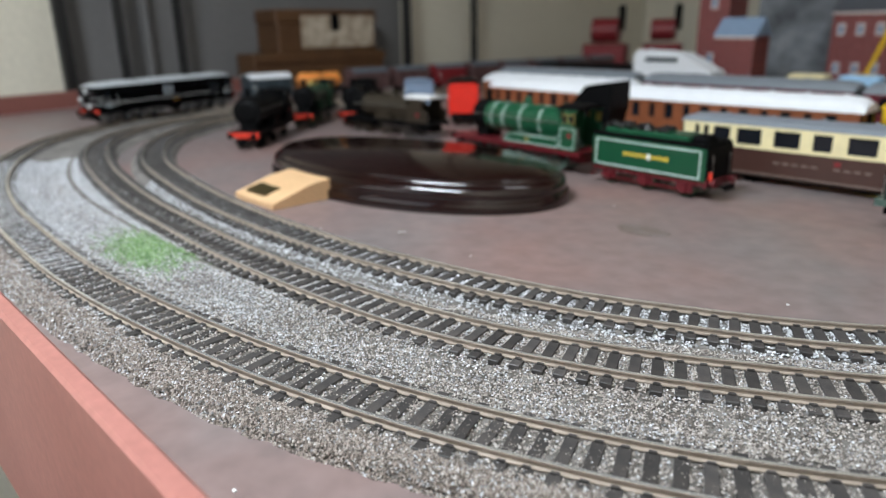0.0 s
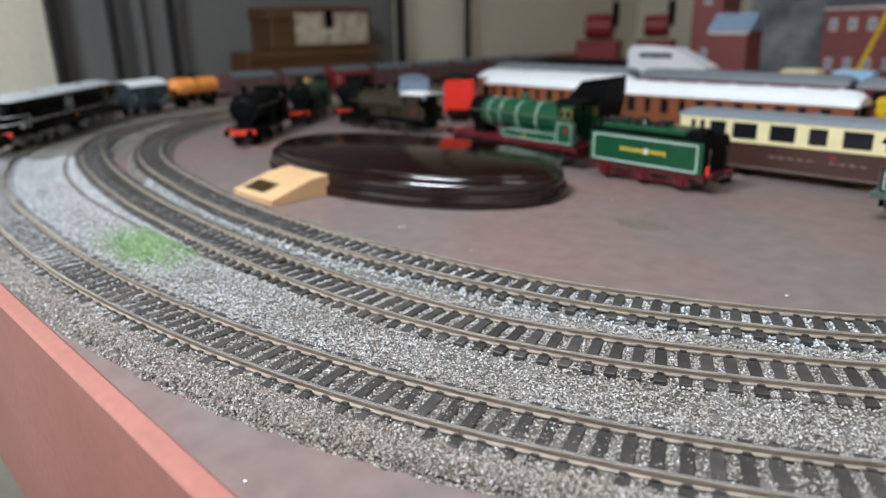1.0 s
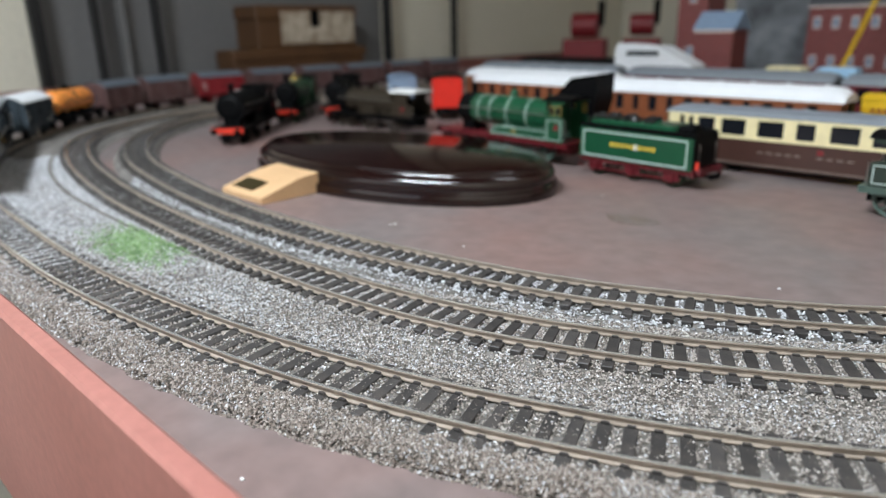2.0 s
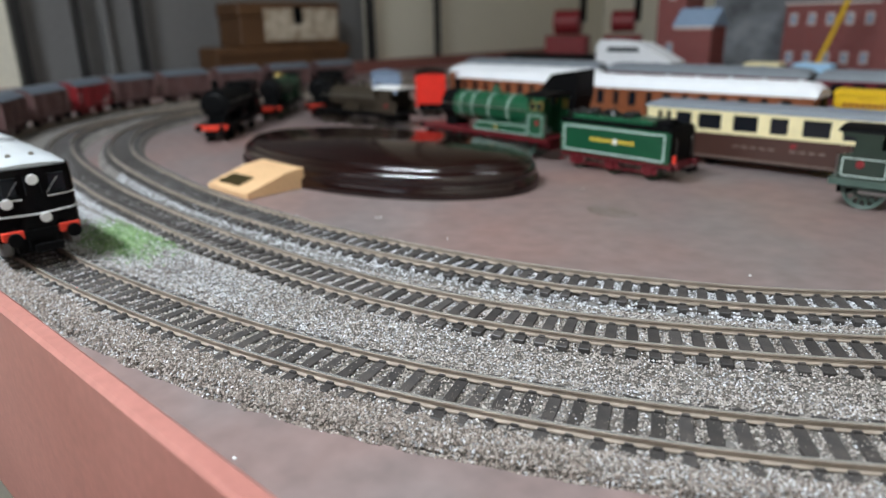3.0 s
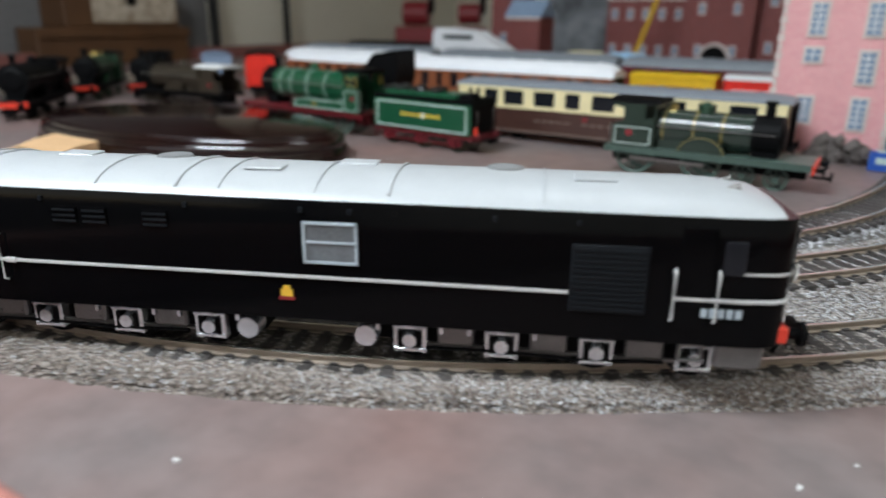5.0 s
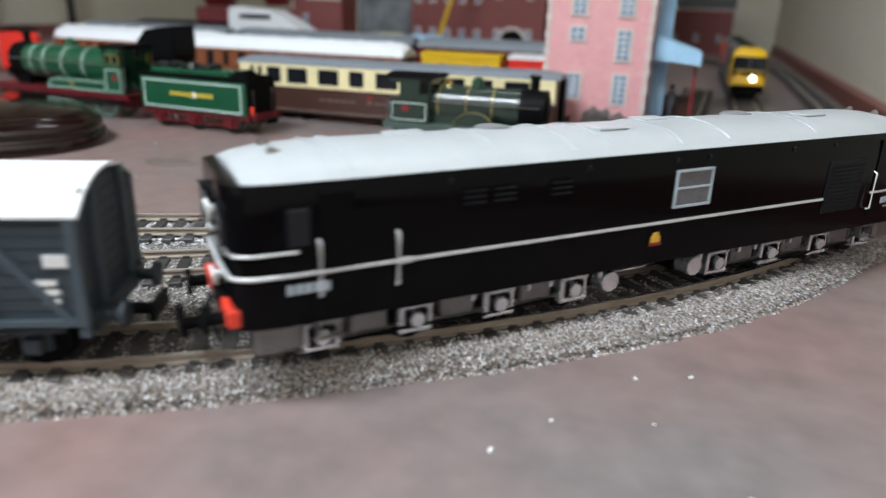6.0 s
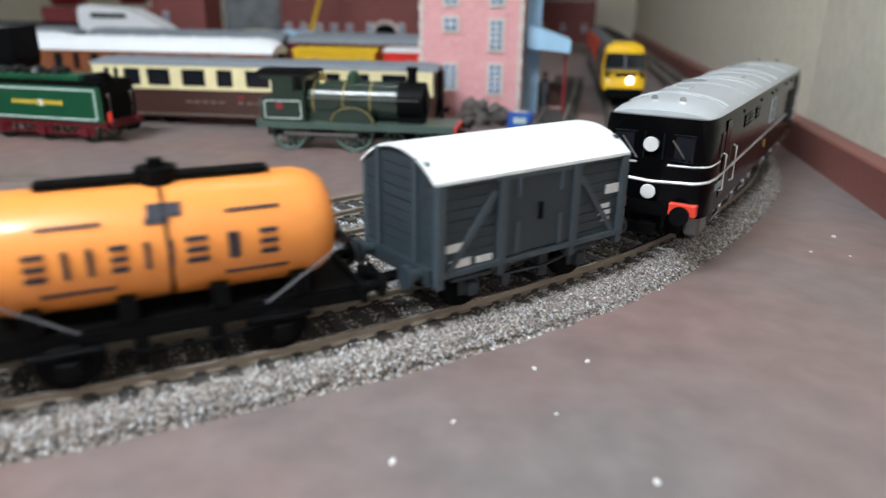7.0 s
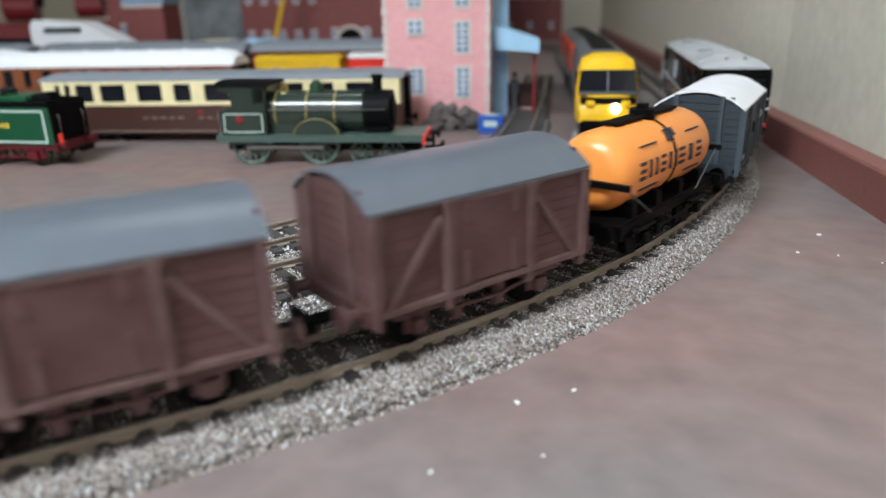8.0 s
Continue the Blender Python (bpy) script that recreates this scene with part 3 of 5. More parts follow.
def diesel(m):
    e = thing("diesel_locomotive", m, "glossy black model diesel locomotive with silver roof and bogies", "locomotive")
    L, W = 0.1138, 0.0176
    def ring(x, k):
        pts = [(-1, 0.0120), (-1, 0.036), (-0.99, 0.0400), (-0.955, 0.0426), (0.955, 0.0426), (0.99, 0.0400), (1, 0.036), (1, 0.0120)]
        return [(x, a * W * k, z) for a, z in pts]
    bm = bmesh.new()
    stations = [(-L, 0.80), (-L + 0.0012, 0.90), (-L + 0.004, 0.97), (-L + 0.009, 1.0), (L - 0.009, 1.0), (L - 0.004, 0.97), (L - 0.0012, 0.90), (L, 0.80)]
    loft(bm, [ring(x, k) for x, k in stations])
    part("body", bm, M_BLACK, e, "", True)
    bm = bmesh.new()
    arc = [(-0.957, 0.0425), (-0.88, 0.0440), (-0.74, 0.0453), (-0.55, 0.0464), (-0.3, 0.0471), (0, 0.0474), (0.3, 0.0471), (0.55, 0.0464), (0.74, 0.0453), (0.88, 0.0440), (0.957, 0.0425)]
    def roof_ring(x, k, f):
        return [(x, a * W * k, 0.0424 + (z - 0.0424) * f) for a, z in arc]
    ends = [(-L + 0.003, 0.90, 0.35), (-L + 0.006, 0.95, 0.66), (-L + 0.012, 0.99, 0.88), (-L + 0.022, 1, 1)]
    loft(bm, [roof_ring(*s) for s in ends] + [roof_ring(-x, k, f) for x, k, f in reversed(ends)])
    roof = part("roof", bm, M_SILVER, e, "silver-painted curved roof", True)
    for x in (-0.093, -0.088, -0.052, -0.031, -0.020, 0.004, 0.022, 0.058):
        part("roof_rib", tube([(x, a * W * 1.004, z + 0.0002) for a, z in arc[1:-1]], 0.00034 if x in (-0.088, -0.031, 0.022) else 0.00022, 5), M_SILVER, roof)
    for x in (-0.042, 0.048):
        bm = rod((x, 0.006, 0.0466), (x, 0.006, 0.0474), 0.0052, 0.0046, 20)
        cyl(bm, (x, 0.006, 0.0474), (x, 0.006, 0.0476), 0.0036, None, 20)
        part("roof_fan", bm, M_FAN, roof, "round dark fan grille")
    for x, y in ((-0.068, 0.004), (-0.012, -0.004), (0.010, 0.005), (0.070, -0.003)):
        part("roof_hatch", boxes((x, y, 0.0474, 0.010, 0.006, 0.0006), bev=0.0002), M_SILVER, roof)
    for d in (1, -1):
        for y in (0.0045, -0.0045):
            part("horn", rod((d * 0.1000, y, 0.0462), (d * 0.1030, y, 0.0468), 0.0005, 0.0011), M_STEEL, roof)
    for x in (-0.095, -0.03, 0.06):
        part("roof_hinge", boxes((x, 0.010, 0.0456, 0.0022, 0.0014, 0.0008), (x + 0.004, -0.009, 0.0459, 0.0018, 0.0012, 0.0008)), M_BLACKMATT, roof)
    for k in (1, -1):
        side = k * (W + 0.0001)
        part("lining_stripe", boxes((k * 0.0200, side + k * 0.0002, 0.0235, 0.169, 0.0004, 0.0007)), M_LINE, e, "thin silver waist stripe")
        part("stripe_boss", boxes((k * 0.077, side + k * 0.0003, 0.0235, 0.0030, 0.0006, 0.0014), bev=0.0002), M_LINE, e)
        for d in (1, -1):
            if d * k < 0:
                part("lining_stripe", boxes((d * 0.0965, side + k * 0.0002, 0.0235, 0.017, 0.0004, 0.0007)), M_LINE, e)
            part("cab_side_window", boxes((d * 0.1005, side, 0.0335, 0.0048, 0.0006, 0.0080), bev=0.0002), M_DARKGLASS, e)
            part("cab_door", boxes((d * 0.0925, side, 0.0280, 0.0075, 0.0005, 0.0250), bev=0.0002), M_BLACK, e)
            for x in (0.0880, 0.0975) if d > 0 else (0.0790, 0.0965):
                part("handrail", tube([(d * x, side, 0.0180), (d * x, side + k * 0.0011, 0.0185), (d * x, side + k * 0.0011, 0.0300), (d * x, side, 0.0305)], 0.00032, 5), M_LINE, e)
            part("number_bar", boxes(*[(d * 0.0990 + (i - 2) * 0.0019, side + k * 0.0002, 0.0203, 0.0013, 0.0003, 0.0021) for i in range(5)]), M_NUMBER, e)
        for d, x0, w in ((-k, 0.0735, 0.0175),):
            g = part("grille_panel", boxes((d * x0, side, 0.0270, w, 0.0005, 0.0165), bev=0.0002), M_GRILLE, e)
            for i in range(12):
                part("grille_slat", boxes((d * x0, side + k * 0.0003, 0.0198 + i * 0.0013, w - 0.001, 0.0005, 0.0006)), M_GRILLE, g)
        for x in (-0.060, -0.052, -0.036):
            g = part("side_vent", boxes((x, side, 0.0362, 0.0066, 0.0004, 0.0044)), M_BLACK, e)
            for i in range(3):
                part("vent_slat", boxes((x, side + k * 0.0002, 0.0348 + i * 0.0014, 0.0060, 0.0004, 0.0005)), M_GRILLE, g)
        w = part("engine_room_window", boxes((0.0080, side, 0.0372, 0.0135, 0.0008, 0.0006), (0.0080, side, 0.0274, 0.0135, 0.0008, 0.0006), (0.0016, side, 0.0323, 0.0006, 0.0008, 0.0104),
            (0.0144, side, 0.0323, 0.0006, 0.0008, 0.0104), (0.0080, side, 0.0325, 0.0125, 0.0008, 0.0005)), M_NUMBER, e, "silver-framed engine room window")
        for i in range(2):
            part("pane", boxes((0.0080, side - k * 0.0001, 0.0300 + i * 0.0048, 0.0120, 0.0004, 0.0044)), M_PALEPANE, w, "bright reflecting pane")
        cr = part("crest", boxes((-0.0035, side + k * 0.0002, 0.0190, 0.0030, 0.0003, 0.0018), (-0.0035, side + k * 0.0002, 0.0203, 0.0018, 0.0003, 0.0012)), M_CRESTY, e, "small gold and red crest")
        part("crest_base", boxes((-0.0035, side + k * 0.0003, 0.0176, 0.0040, 0.0003, 0.0008)), M_DKRED, cr)
        for x in (-0.066, -0.028, 0.001, 0.013, 0.047, 0.066):
            part("lifting_eye", boxes((x, k * (W - 0.0002), 0.0402, 0.0009, 0.0008, 0.0012)), M_GRILLE, e)
    for d in (1, -1):
        x = d * (L - 0.0006)
        zw = 0.0352 if d > 0 else 0.0336
        for y in (0.0078, -0.0078):
            yaw = pose(0, 0, 0, 0, 0, -d * 14 * (1 if y > 0 else -1))
            fr = part("cab_front_window", boxes((x, y, zw, 0.0018, 0.0098, 0.0080, 0.0005, yaw)), M_DARKGLASS, e, "dark glass with a thin silver frame")
            for q in (0.0047, -0.0047):
                part("window_frame", boxes((x + d * 0.0005, y + q, zw, 0.0013, 0.0003, 0.0080, 0, yaw)), M_GRILLE, fr)
            for q in (0.0040, -0.0040):
                part("window_frame", boxes((x + d * 0.0005, y, zw + q, 0.0013, 0.0094, 0.0003, 0, yaw)), M_GRILLE, fr)
            part("wiper", tube([(x + d * 0.0012, y - 0.003, zw - 0.0042), (x + d * 0.0016, y + 0.002, zw + 0.0024)], 0.00022, 4), M_STEEL, fr)
        def wrap(z, reach, r):
            return tube([(d * (L - reach), -W - 0.0001, z), (d * (L - 0.0035), -W * 0.972, z), (d * (L - 0.0008), -W * 0.89, z), (d * (L + 0.0003), -W * 0.75, z - 0.0004), (d * (L + 0.0003), 0, z - 0.0012),
                (d * (L + 0.0003), W * 0.75, z - 0.0004), (d * (L - 0.0008), W * 0.89, z), (d * (L - 0.0035), W * 0.972, z), (d * (L - reach), W + 0.0001, z)], r, 5)
        part("nose_stripe", wrap(0.0235, 0.010, 0.0005), M_LINE, e, "silver stripe round the cab front")
        for k in (1, -1):
            part("window_sill_strip", tube([(d * (L - 0.013), k * (W + 0.0001), zw - 0.0052), (d * (L - 0.0035), k * W * 0.972, zw - 0.0052), (d * (L - 0.0008), k * W * 0.89, zw - 0.0052), (d * (L + 0.0002), k * W * 0.72, zw - 0.0054),
                (d * (L + 0.0003), k * W * 0.28, zw - 0.0056)], 0.00035, 5), M_LINE, e)
        for y, z in ((0.0006, 0.0342), (0.0, 0.0192)) if d < 0 else ((0, 0.0378), (-0.0112, 0.0288), (0.0026, 0.0207)):
            bm = rod((d * L, y, z), (d * (L + 0.0016), y, z), 0.0010, None, 12)
            cyl(bm, (d * (L + 0.0012), y, z), (d * (L + 0.0018), y, z - 0.0001), 0.0024, 0.0023, 22)
            part("headcode_disc", bm, M_WHITE, e, "round white headcode disc")
        bb = part("buffer_beam", boxes((d * (L - 0.001), 0.0112, 0.0146, 0.005, 0.0086, 0.0040), (d * (L - 0.001), -0.0112, 0.0146, 0.005, 0.0086, 0.0040), bev=0.0004), M_RED, e, "bright red buffer beam with dark centre")
        part("draw_hook_plate", boxes((d * (L - 0.0012), 0, 0.0138, 0.005, 0.0130, 0.0042)), M_BLACKMATT, bb)
        buffers(e, d * (L + 0.001), d, 0.0138)
        coupling(e, d * L, d)
        for y in (0.005, -0.006):
            part("hose", tube([(d * (L + 0.002), y, 0.0125), (d * (L + 0.003), y, 0.009), (d * (L + 0.002), y, 0.006)], 0.0006, 6), M_BLACKMATT, e)
    part("underframe", boxes((0, 0, 0.0118, 0.196, 0.022, 0.004)), M_BLACKMATT, e)
    for c in (-0.0605, 0.0605):
        o = 1 if c > 0 else -1
        b = part("bogie", boxes((c, 0, 0.0072, 0.094, 0.018, 0.006)), M_BLACKMATT, e)
        for k in (1, -1):
            for j, x in enumerate((-0.034, -0.011, 0.012, 0.035)):
                x *= o
                a = part("axlebox", boxes((c + x - 0.0036, k * 0.0128, 0.0066, 0.0012, 0.0030, 0.0070), (c + x + 0.0036, k * 0.0128, 0.0066, 0.0012, 0.0030, 0.0070), (c + x, k * 0.0136, 0.0040, 0.0080, 0.0022, 0.0010),
                    (c + x, k * 0.0136, 0.0100, 0.0086, 0.0022, 0.0008), bev=0.0002), M_SILVERBOGIE, b, "silver axlebox guide")
                part("axle_cover", rod((c + x, k * 0.0128, 0.0068), (c + x, k * 0.0154, 0.0068), 0.0022, 0.0018, 12), M_SILVERBOGIE, a)
                # Black blocks put in the shade of the gaps beside each axle.
                part("axle_gap_shade", boxes((c + x - 0.0023, k * 0.0131, 0.0070, 0.0012, 0.0030, 0.0040), (c + x + 0.0023, k * 0.0131, 0.0070, 0.0012, 0.0030, 0.0040)), M_BLACKMATT, a)
                if j in (0, 1):
                    for i in range(4):
                        part("leaf_spring", boxes((c + x, k * 0.0141, 0.0112 + i * 0.0005, 0.0170 - i * 0.0030, 0.0018, 0.00038)), M_SILVERBOGIE, a)
                    part("spring_buckle", boxes((c + x, k * 0.0144, 0.0120, 0.0018, 0.0022, 0.0026), (c + x - 0.0080, k * 0.0142, 0.0104, 0.0010, 0.0016, 0.0026), (c + x + 0.0080, k * 0.0142, 0.0104, 0.0010, 0.0016, 0.0026)), M_SILVERBOGIE, a)
            for x in (-0.0225, 0.0005, 0.0235):
                bm = boxes((c + x * o, k * 0.0124, 0.0086, 0.0092, 0.0022, 0.0066), bev=0.0006)
                for dx in (-0.003, 0.003):
                    for dz in (-0.0018, 0.0018):
                        cyl(bm, (c + x * o + dx, k * 0.0134, 0.0086 + dz), (c + x * o + dx, k * 0.0138, 0.0086 + dz), 0.0004, None, 6)
                part("side_frame", bm, M_BOGIEGREY, b, "silver bogie side frame in a shaded tone")
            part("frame_bar", boxes((c, k * 0.0128, 0.0052, 0.0700, 0.0010, 0.0008), (c, k * 0.0130, 0.0122, 0.0760, 0.0010, 0.0008)), M_BOGIEGREY, b)
            part("brake_rigging", tube([(c - 0.030, k * 0.0140, 0.0046), (c - 0.012, k * 0.0143, 0.0052), (c + 0.006, k * 0.0143, 0.0044), (c + 0.028, k * 0.0140, 0.0050)], 0.00045, 5), M_BLACKMATT, b)
            part("sandbox", boxes((c + o * 0.0440, k * 0.0130, 0.0084, 0.0060, 0.0045, 0.0072), bev=0.0006), M_BOGIEGREY, b)
            bm = rod((c - o * 0.0450, k * 0.0110, 0.0076), (c - o * 0.0450, k * 0.0158, 0.0076), 0.0032, 0.0028, 16)
            part("end_cylinder", bm, M_SILVERBOGIE, b, "bright silver brake cylinder", True)
        for x in (-0.034, -0.011, 0.012, 0.035):
            wheel(b, c + x * o, 0.0068 if abs(x) < 0.03 else 0.0058)
    for k in (1, -1):
        for d in (1, -1):
            part("cowl", boxes((d * 0.1050, k * 0.0136, 0.0090, 0.0110, 0.0050, 0.0076), bev=0.001), M_BOGIEGREY, e, "silver step cowl")
            part("step", boxes((d * 0.0940, k * 0.0150, 0.0072, 0.0056, 0.0030, 0.0006), (d * 0.0940, k * 0.0150, 0.0112, 0.0056, 0.0030, 0.0006), (d * 0.0914, k * 0.0150, 0.0094, 0.0005, 0.0022, 0.0052), (d * 0.0966, k * 0.0150, 0.0094, 0.0005, 0.0022, 0.0052)), M_BOGIEGREY, e)
    return e


def van_roof(L, W, z0, z1, over=0.0012):
    pts = []
    for i in range(13):
        a = -1 + i / 6
        pts.append((a * (W + over), z0 + (z1 - z0) * (1 - abs(a) ** 2.2)))
    pts += [(y, z - 0.0008) for y, z in reversed(pts)]
    return prism(pts, -L - 0.001, L + 0.001)


def running_gear(e, L, wb, material):
    for k in (1, -1):
        part("solebar", boxes((0, k * 0.0115, 0.0112, 2 * L, 0.0016, 0.0030)), material, e)
        for x in (-wb, wb):
            part("axle_guard", boxes((x, k * 0.0122, 0.0075, 0.0065, 0.0010, 0.0065), (x, k * 0.0134, 0.0062, 0.0036, 0.0026, 0.0036), (x, k * 0.0132, 0.0096, 0.0135, 0.0018, 0.0012), bev=0.0003), material, e)
        bm = tube([(-wb * 0.5, k * 0.0128, 0.0072), (wb * 0.3, k * 0.0132, 0.0068), (wb * 1.3, k * 0.0138, 0.0102)], 0.0005, 5)
        part("brake_lever", bm, material, e)
        part("brake_shoe", boxes((-wb * 0.35, k * 0.0115, 0.0065, 0.003, 0.0016, 0.006), (wb * 0.35, k * 0.0115, 0.0065, 0.003, 0.0016, 0.006)), material, e)
    for x in (-wb, wb):
        part("axle", rod((x, -0.012, 0.0062), (x, 0.012, 0.0062), 0.0008), M_STEEL, e)
        wheel(e, x, 0.0062)
    for d in (1, -1):
        part("headstock", boxes((d * (L + 0.0006), 0, 0.0122, 0.0016, 0.030, 0.0042)), material, e)
        buffers(e, d * (L + 0.001), d, 0.0125, material)
        coupling(e, d * L, d)


def box_van(m, material, trim, roof_material, label, marks=True):
    e = thing("goods_van", m, label, "goods wagon", "goods train wagons")
    L, W, z0, z1, zt = 0.0325, 0.0158, 0.0122, 0.0358, 0.0424
    end = [(-W, z0), (-W, z1), (-W * 0.8, z1 + 0.0022), (-W * 0.45, z1 + 0.0044), (0, zt - 0.0012), (W * 0.45, z1 + 0.0044), (W * 0.8, z1 + 0.0022), (W, z1), (W, z0)]
    part("body", prism(end, -L, L), material, e)
    part("roof", van_roof(L, W, z1 + 0.0002, zt), roof_material, e, "curved roof", True)
    running_gear(e, L, 0.0195, material)
    for k in (1, -1):
        y = k * (W + 0.0003)
        for i in range(9):
            z = z0 + 0.0016 + i * 0.0027
            for x in (-1, 1):
                part("plank", boxes((x * 0.0221, k * W, z, 0.0198, 0.0006 if marks else 0.0003, 0.0023)), material, e)
        d = part("door", boxes((0, y, 0.0250, 0.0235, 0.0012, 0.0218), bev=0.0002), material, e)
        part("door_rail", boxes((0, y + k * 0.0004, 0.0345, 0.030, 0.0012, 0.0010)), trim, d)
        if marks:
            part("door_latch", boxes((0, y + k * 0.0009, 0.0245, 0.0010, 0.0008, 0.0045)), M_BLACKMATT, d)
        for x in (-1, 1):
            for q in (0.0128, 0.0318):
                part("upright", boxes((x * q, y + k * 0.0003, 0.0238, 0.0022, 0.0022, 0.0230)), trim, e)
            ang = math.degrees(math.atan2(0.020, 0.016))
            part("diagonal_brace", boxes((x * 0.0221, y, 0.0222, 0.0238, 0.0014, 0.0017, 0, pose(0, 0, 0, 0, x * ang, 0))), trim, e)
        part("side_rail", boxes((0, y + k * 0.0003, z0 + 0.0006, 2 * L, 0.0016, 0.0014), (0, y, z1 - 0.0008, 2 * L, 0.0010, 0.0010)), trim, e)
        for x in (-0.0318, -0.0128, 0.0128, 0.0318):
            part("sole_bracket", boxes((x, y + k * 0.0001, z0 - 0.0012, 0.0020, 0.0016, 0.0030)), trim, e)
        for q in (-0.0075, 0.0075):
            part("door_hinge_strap", boxes((q, y + k * 0.0007, 0.0182, 0.0012, 0.0006, 0.0085), (q, y + k * 0.0007, 0.0315, 0.0012, 0.0006, 0.0050)), trim, d)
        if marks:
            for x, z, w, h in ((-0.0270, 0.0192, 0.0055, 0.0020), (-0.0255, 0.0150, 0.0062, 0.0020), (-0.0180, 0.0148, 0.0050, 0.0016), (0.0280, 0.0262, 0.0050, 0.0026), (0.0250, 0.0215, 0.0046, 0.0012), (0.0255, 0.0195, 0.0046, 0.0012), (0.0262, 0.0175, 0.0030, 0.0010)):
                part("marking_bar", boxes((x, y + k * 0.0001, z, w, 0.0006, h)), M_LINE, e)
    for d in (1, -1):
        for y in (-0.0085, 0.0085):
            part("end_post", boxes((d * (L + 0.0006), y, 0.0265, 0.0014, 0.0016, 0.028)), trim, e)
        for i in range(10):
            part("plank", boxes((d * L, 0, z0 + 0.0014 + i * 0.0028, 0.0006, 2 * W * (0.98 if i < 9 else 0.8), 0.0024)), material, e)
    return e


def tank_wagon(m):
    e = thing("tank_wagon", m, "bright orange tank wagon with dark lettering on black frame", "tank wagon", "goods train wagons")
    L, r, zc = 0.0355, 0.0126, 0.0268
    bm = bmesh.new()
    rings = []
    for x, k in ((-L, 0.62), (-L + 0.0012, 0.80), (-L + 0.0035, 0.93), (-L + 0.007, 1), (L - 0.007, 1), (L - 0.0035, 0.93), (L - 0.0012, 0.80), (L, 0.62)):
        rings.append([(x, r * k * math.cos(a), zc + r * k * math.sin(a)) for a in (2 * math.pi * i / 32 for i in range(32))])
    loft(bm, rings)
    part("tank", bm, M_ORANGE, e, "orange cylindrical tank", True)
    part("underframe", boxes((0, 0, 0.0118, 0.078, 0.024, 0.0035)), M_BLACKMATT, e)
    running_gear(e, 0.039, 0.021, M_BLACKMATT)
    for x in (-0.026, -0.009, 0.009, 0.026):
        part("saddle", boxes((x, 0, 0.0150, 0.0035, 0.024, 0.007)), M_BLACKMATT, e)
    top = zc + r
    part("filler_lid", rod((0, 0, top - 0.001), (0, 0, top + 0.0028), 0.0042, None, 16), M_BLACKMATT, e)
    part("filler_knob", boxes((0, 0, top + 0.0035, 0.003, 0.003, 0.0018)), M_BLACKMATT, e)
    part("catwalk", boxes((0.013, 0, top + 0.0008, 0.019, 0.0050, 0.0010), (-0.013, 0, top + 0.0008, 0.019, 0.0050, 0.0010)), M_BLACKMATT, e)
    for x in (0.0, ):
        part("strap", tube([(x, (r + 0.0002) * math.cos(a), zc + (r + 0.0002) * math.sin(a)) for a in np.linspace(0, 2 * math.pi, 33)], 0.0004, 5), M_BLACKMATT, e)
    for d in (1, -1):
        part("end_stay", boxes((d * (L + 0.0008), 0, zc - 0.002, 0.0016, 0.029, 0.0018)), M_BLACKMATT, e)
        for k in (1, -1):
            part("tie_rod", tube([(d * (L + 0.0008), k * 0.013, zc - 0.002), (d * 0.018, k * 0.0135, 0.0135)], 0.00028, 5), M_HSTGREY, e)
    def on_tank(x, h, w, t, k):
        a = math.asin((h - zc) / r)
        y = k * r * math.cos(a)
        return (x, y, h, w, 0.0008, t, 0, pose(0, 0, 0, math.degrees(a) * k, 0, 0))
    for k in (1, -1):
        for i, w in enumerate((0.0036, 0.0042, 0.0030, 0.0042, 0.0042, 0.0012, 0.0036)):
            x = -0.0235 + 0.0072 * i
            if i % 2:
                strokes = [on_tank(x - w / 2, 0.0273, 0.0010, 0.0054, k), on_tank(x + w / 2, 0.0273, 0.0010, 0.0054, k)]
            else:
                strokes = [on_tank(x, z, w, 0.0010, k) for z in (0.0251, 0.0273, 0.0295)]
            part("lettering_bar", boxes(*strokes), M_NAVY, e)
        part("emblem_bar", boxes(on_tank(0, 0.0352, 0.0065, 0.0030, k), on_tank(-0.0015, 0.0336, 0.0045, 0.0014, k)), M_NAVY, e)
        for x in (-0.017, 0.017):
            part("lettering_bar", boxes(on_tank(x, 0.0340, 0.0110, 0.0006, k), on_tank(x, 0.0212, 0.0130, 0.0006, k)), M_NAVY, e)
    return e


# ---- parked engines and coaches ----
def arc_roof(L, W, z0, z1, bm=None):
    pts = [(W * math.sin(a), z0 + (z1 - z0) * math.cos(a)) for a in np.linspace(-math.pi / 2, math.pi / 2, 15)]
    return prism(pts, -L, L, bm)


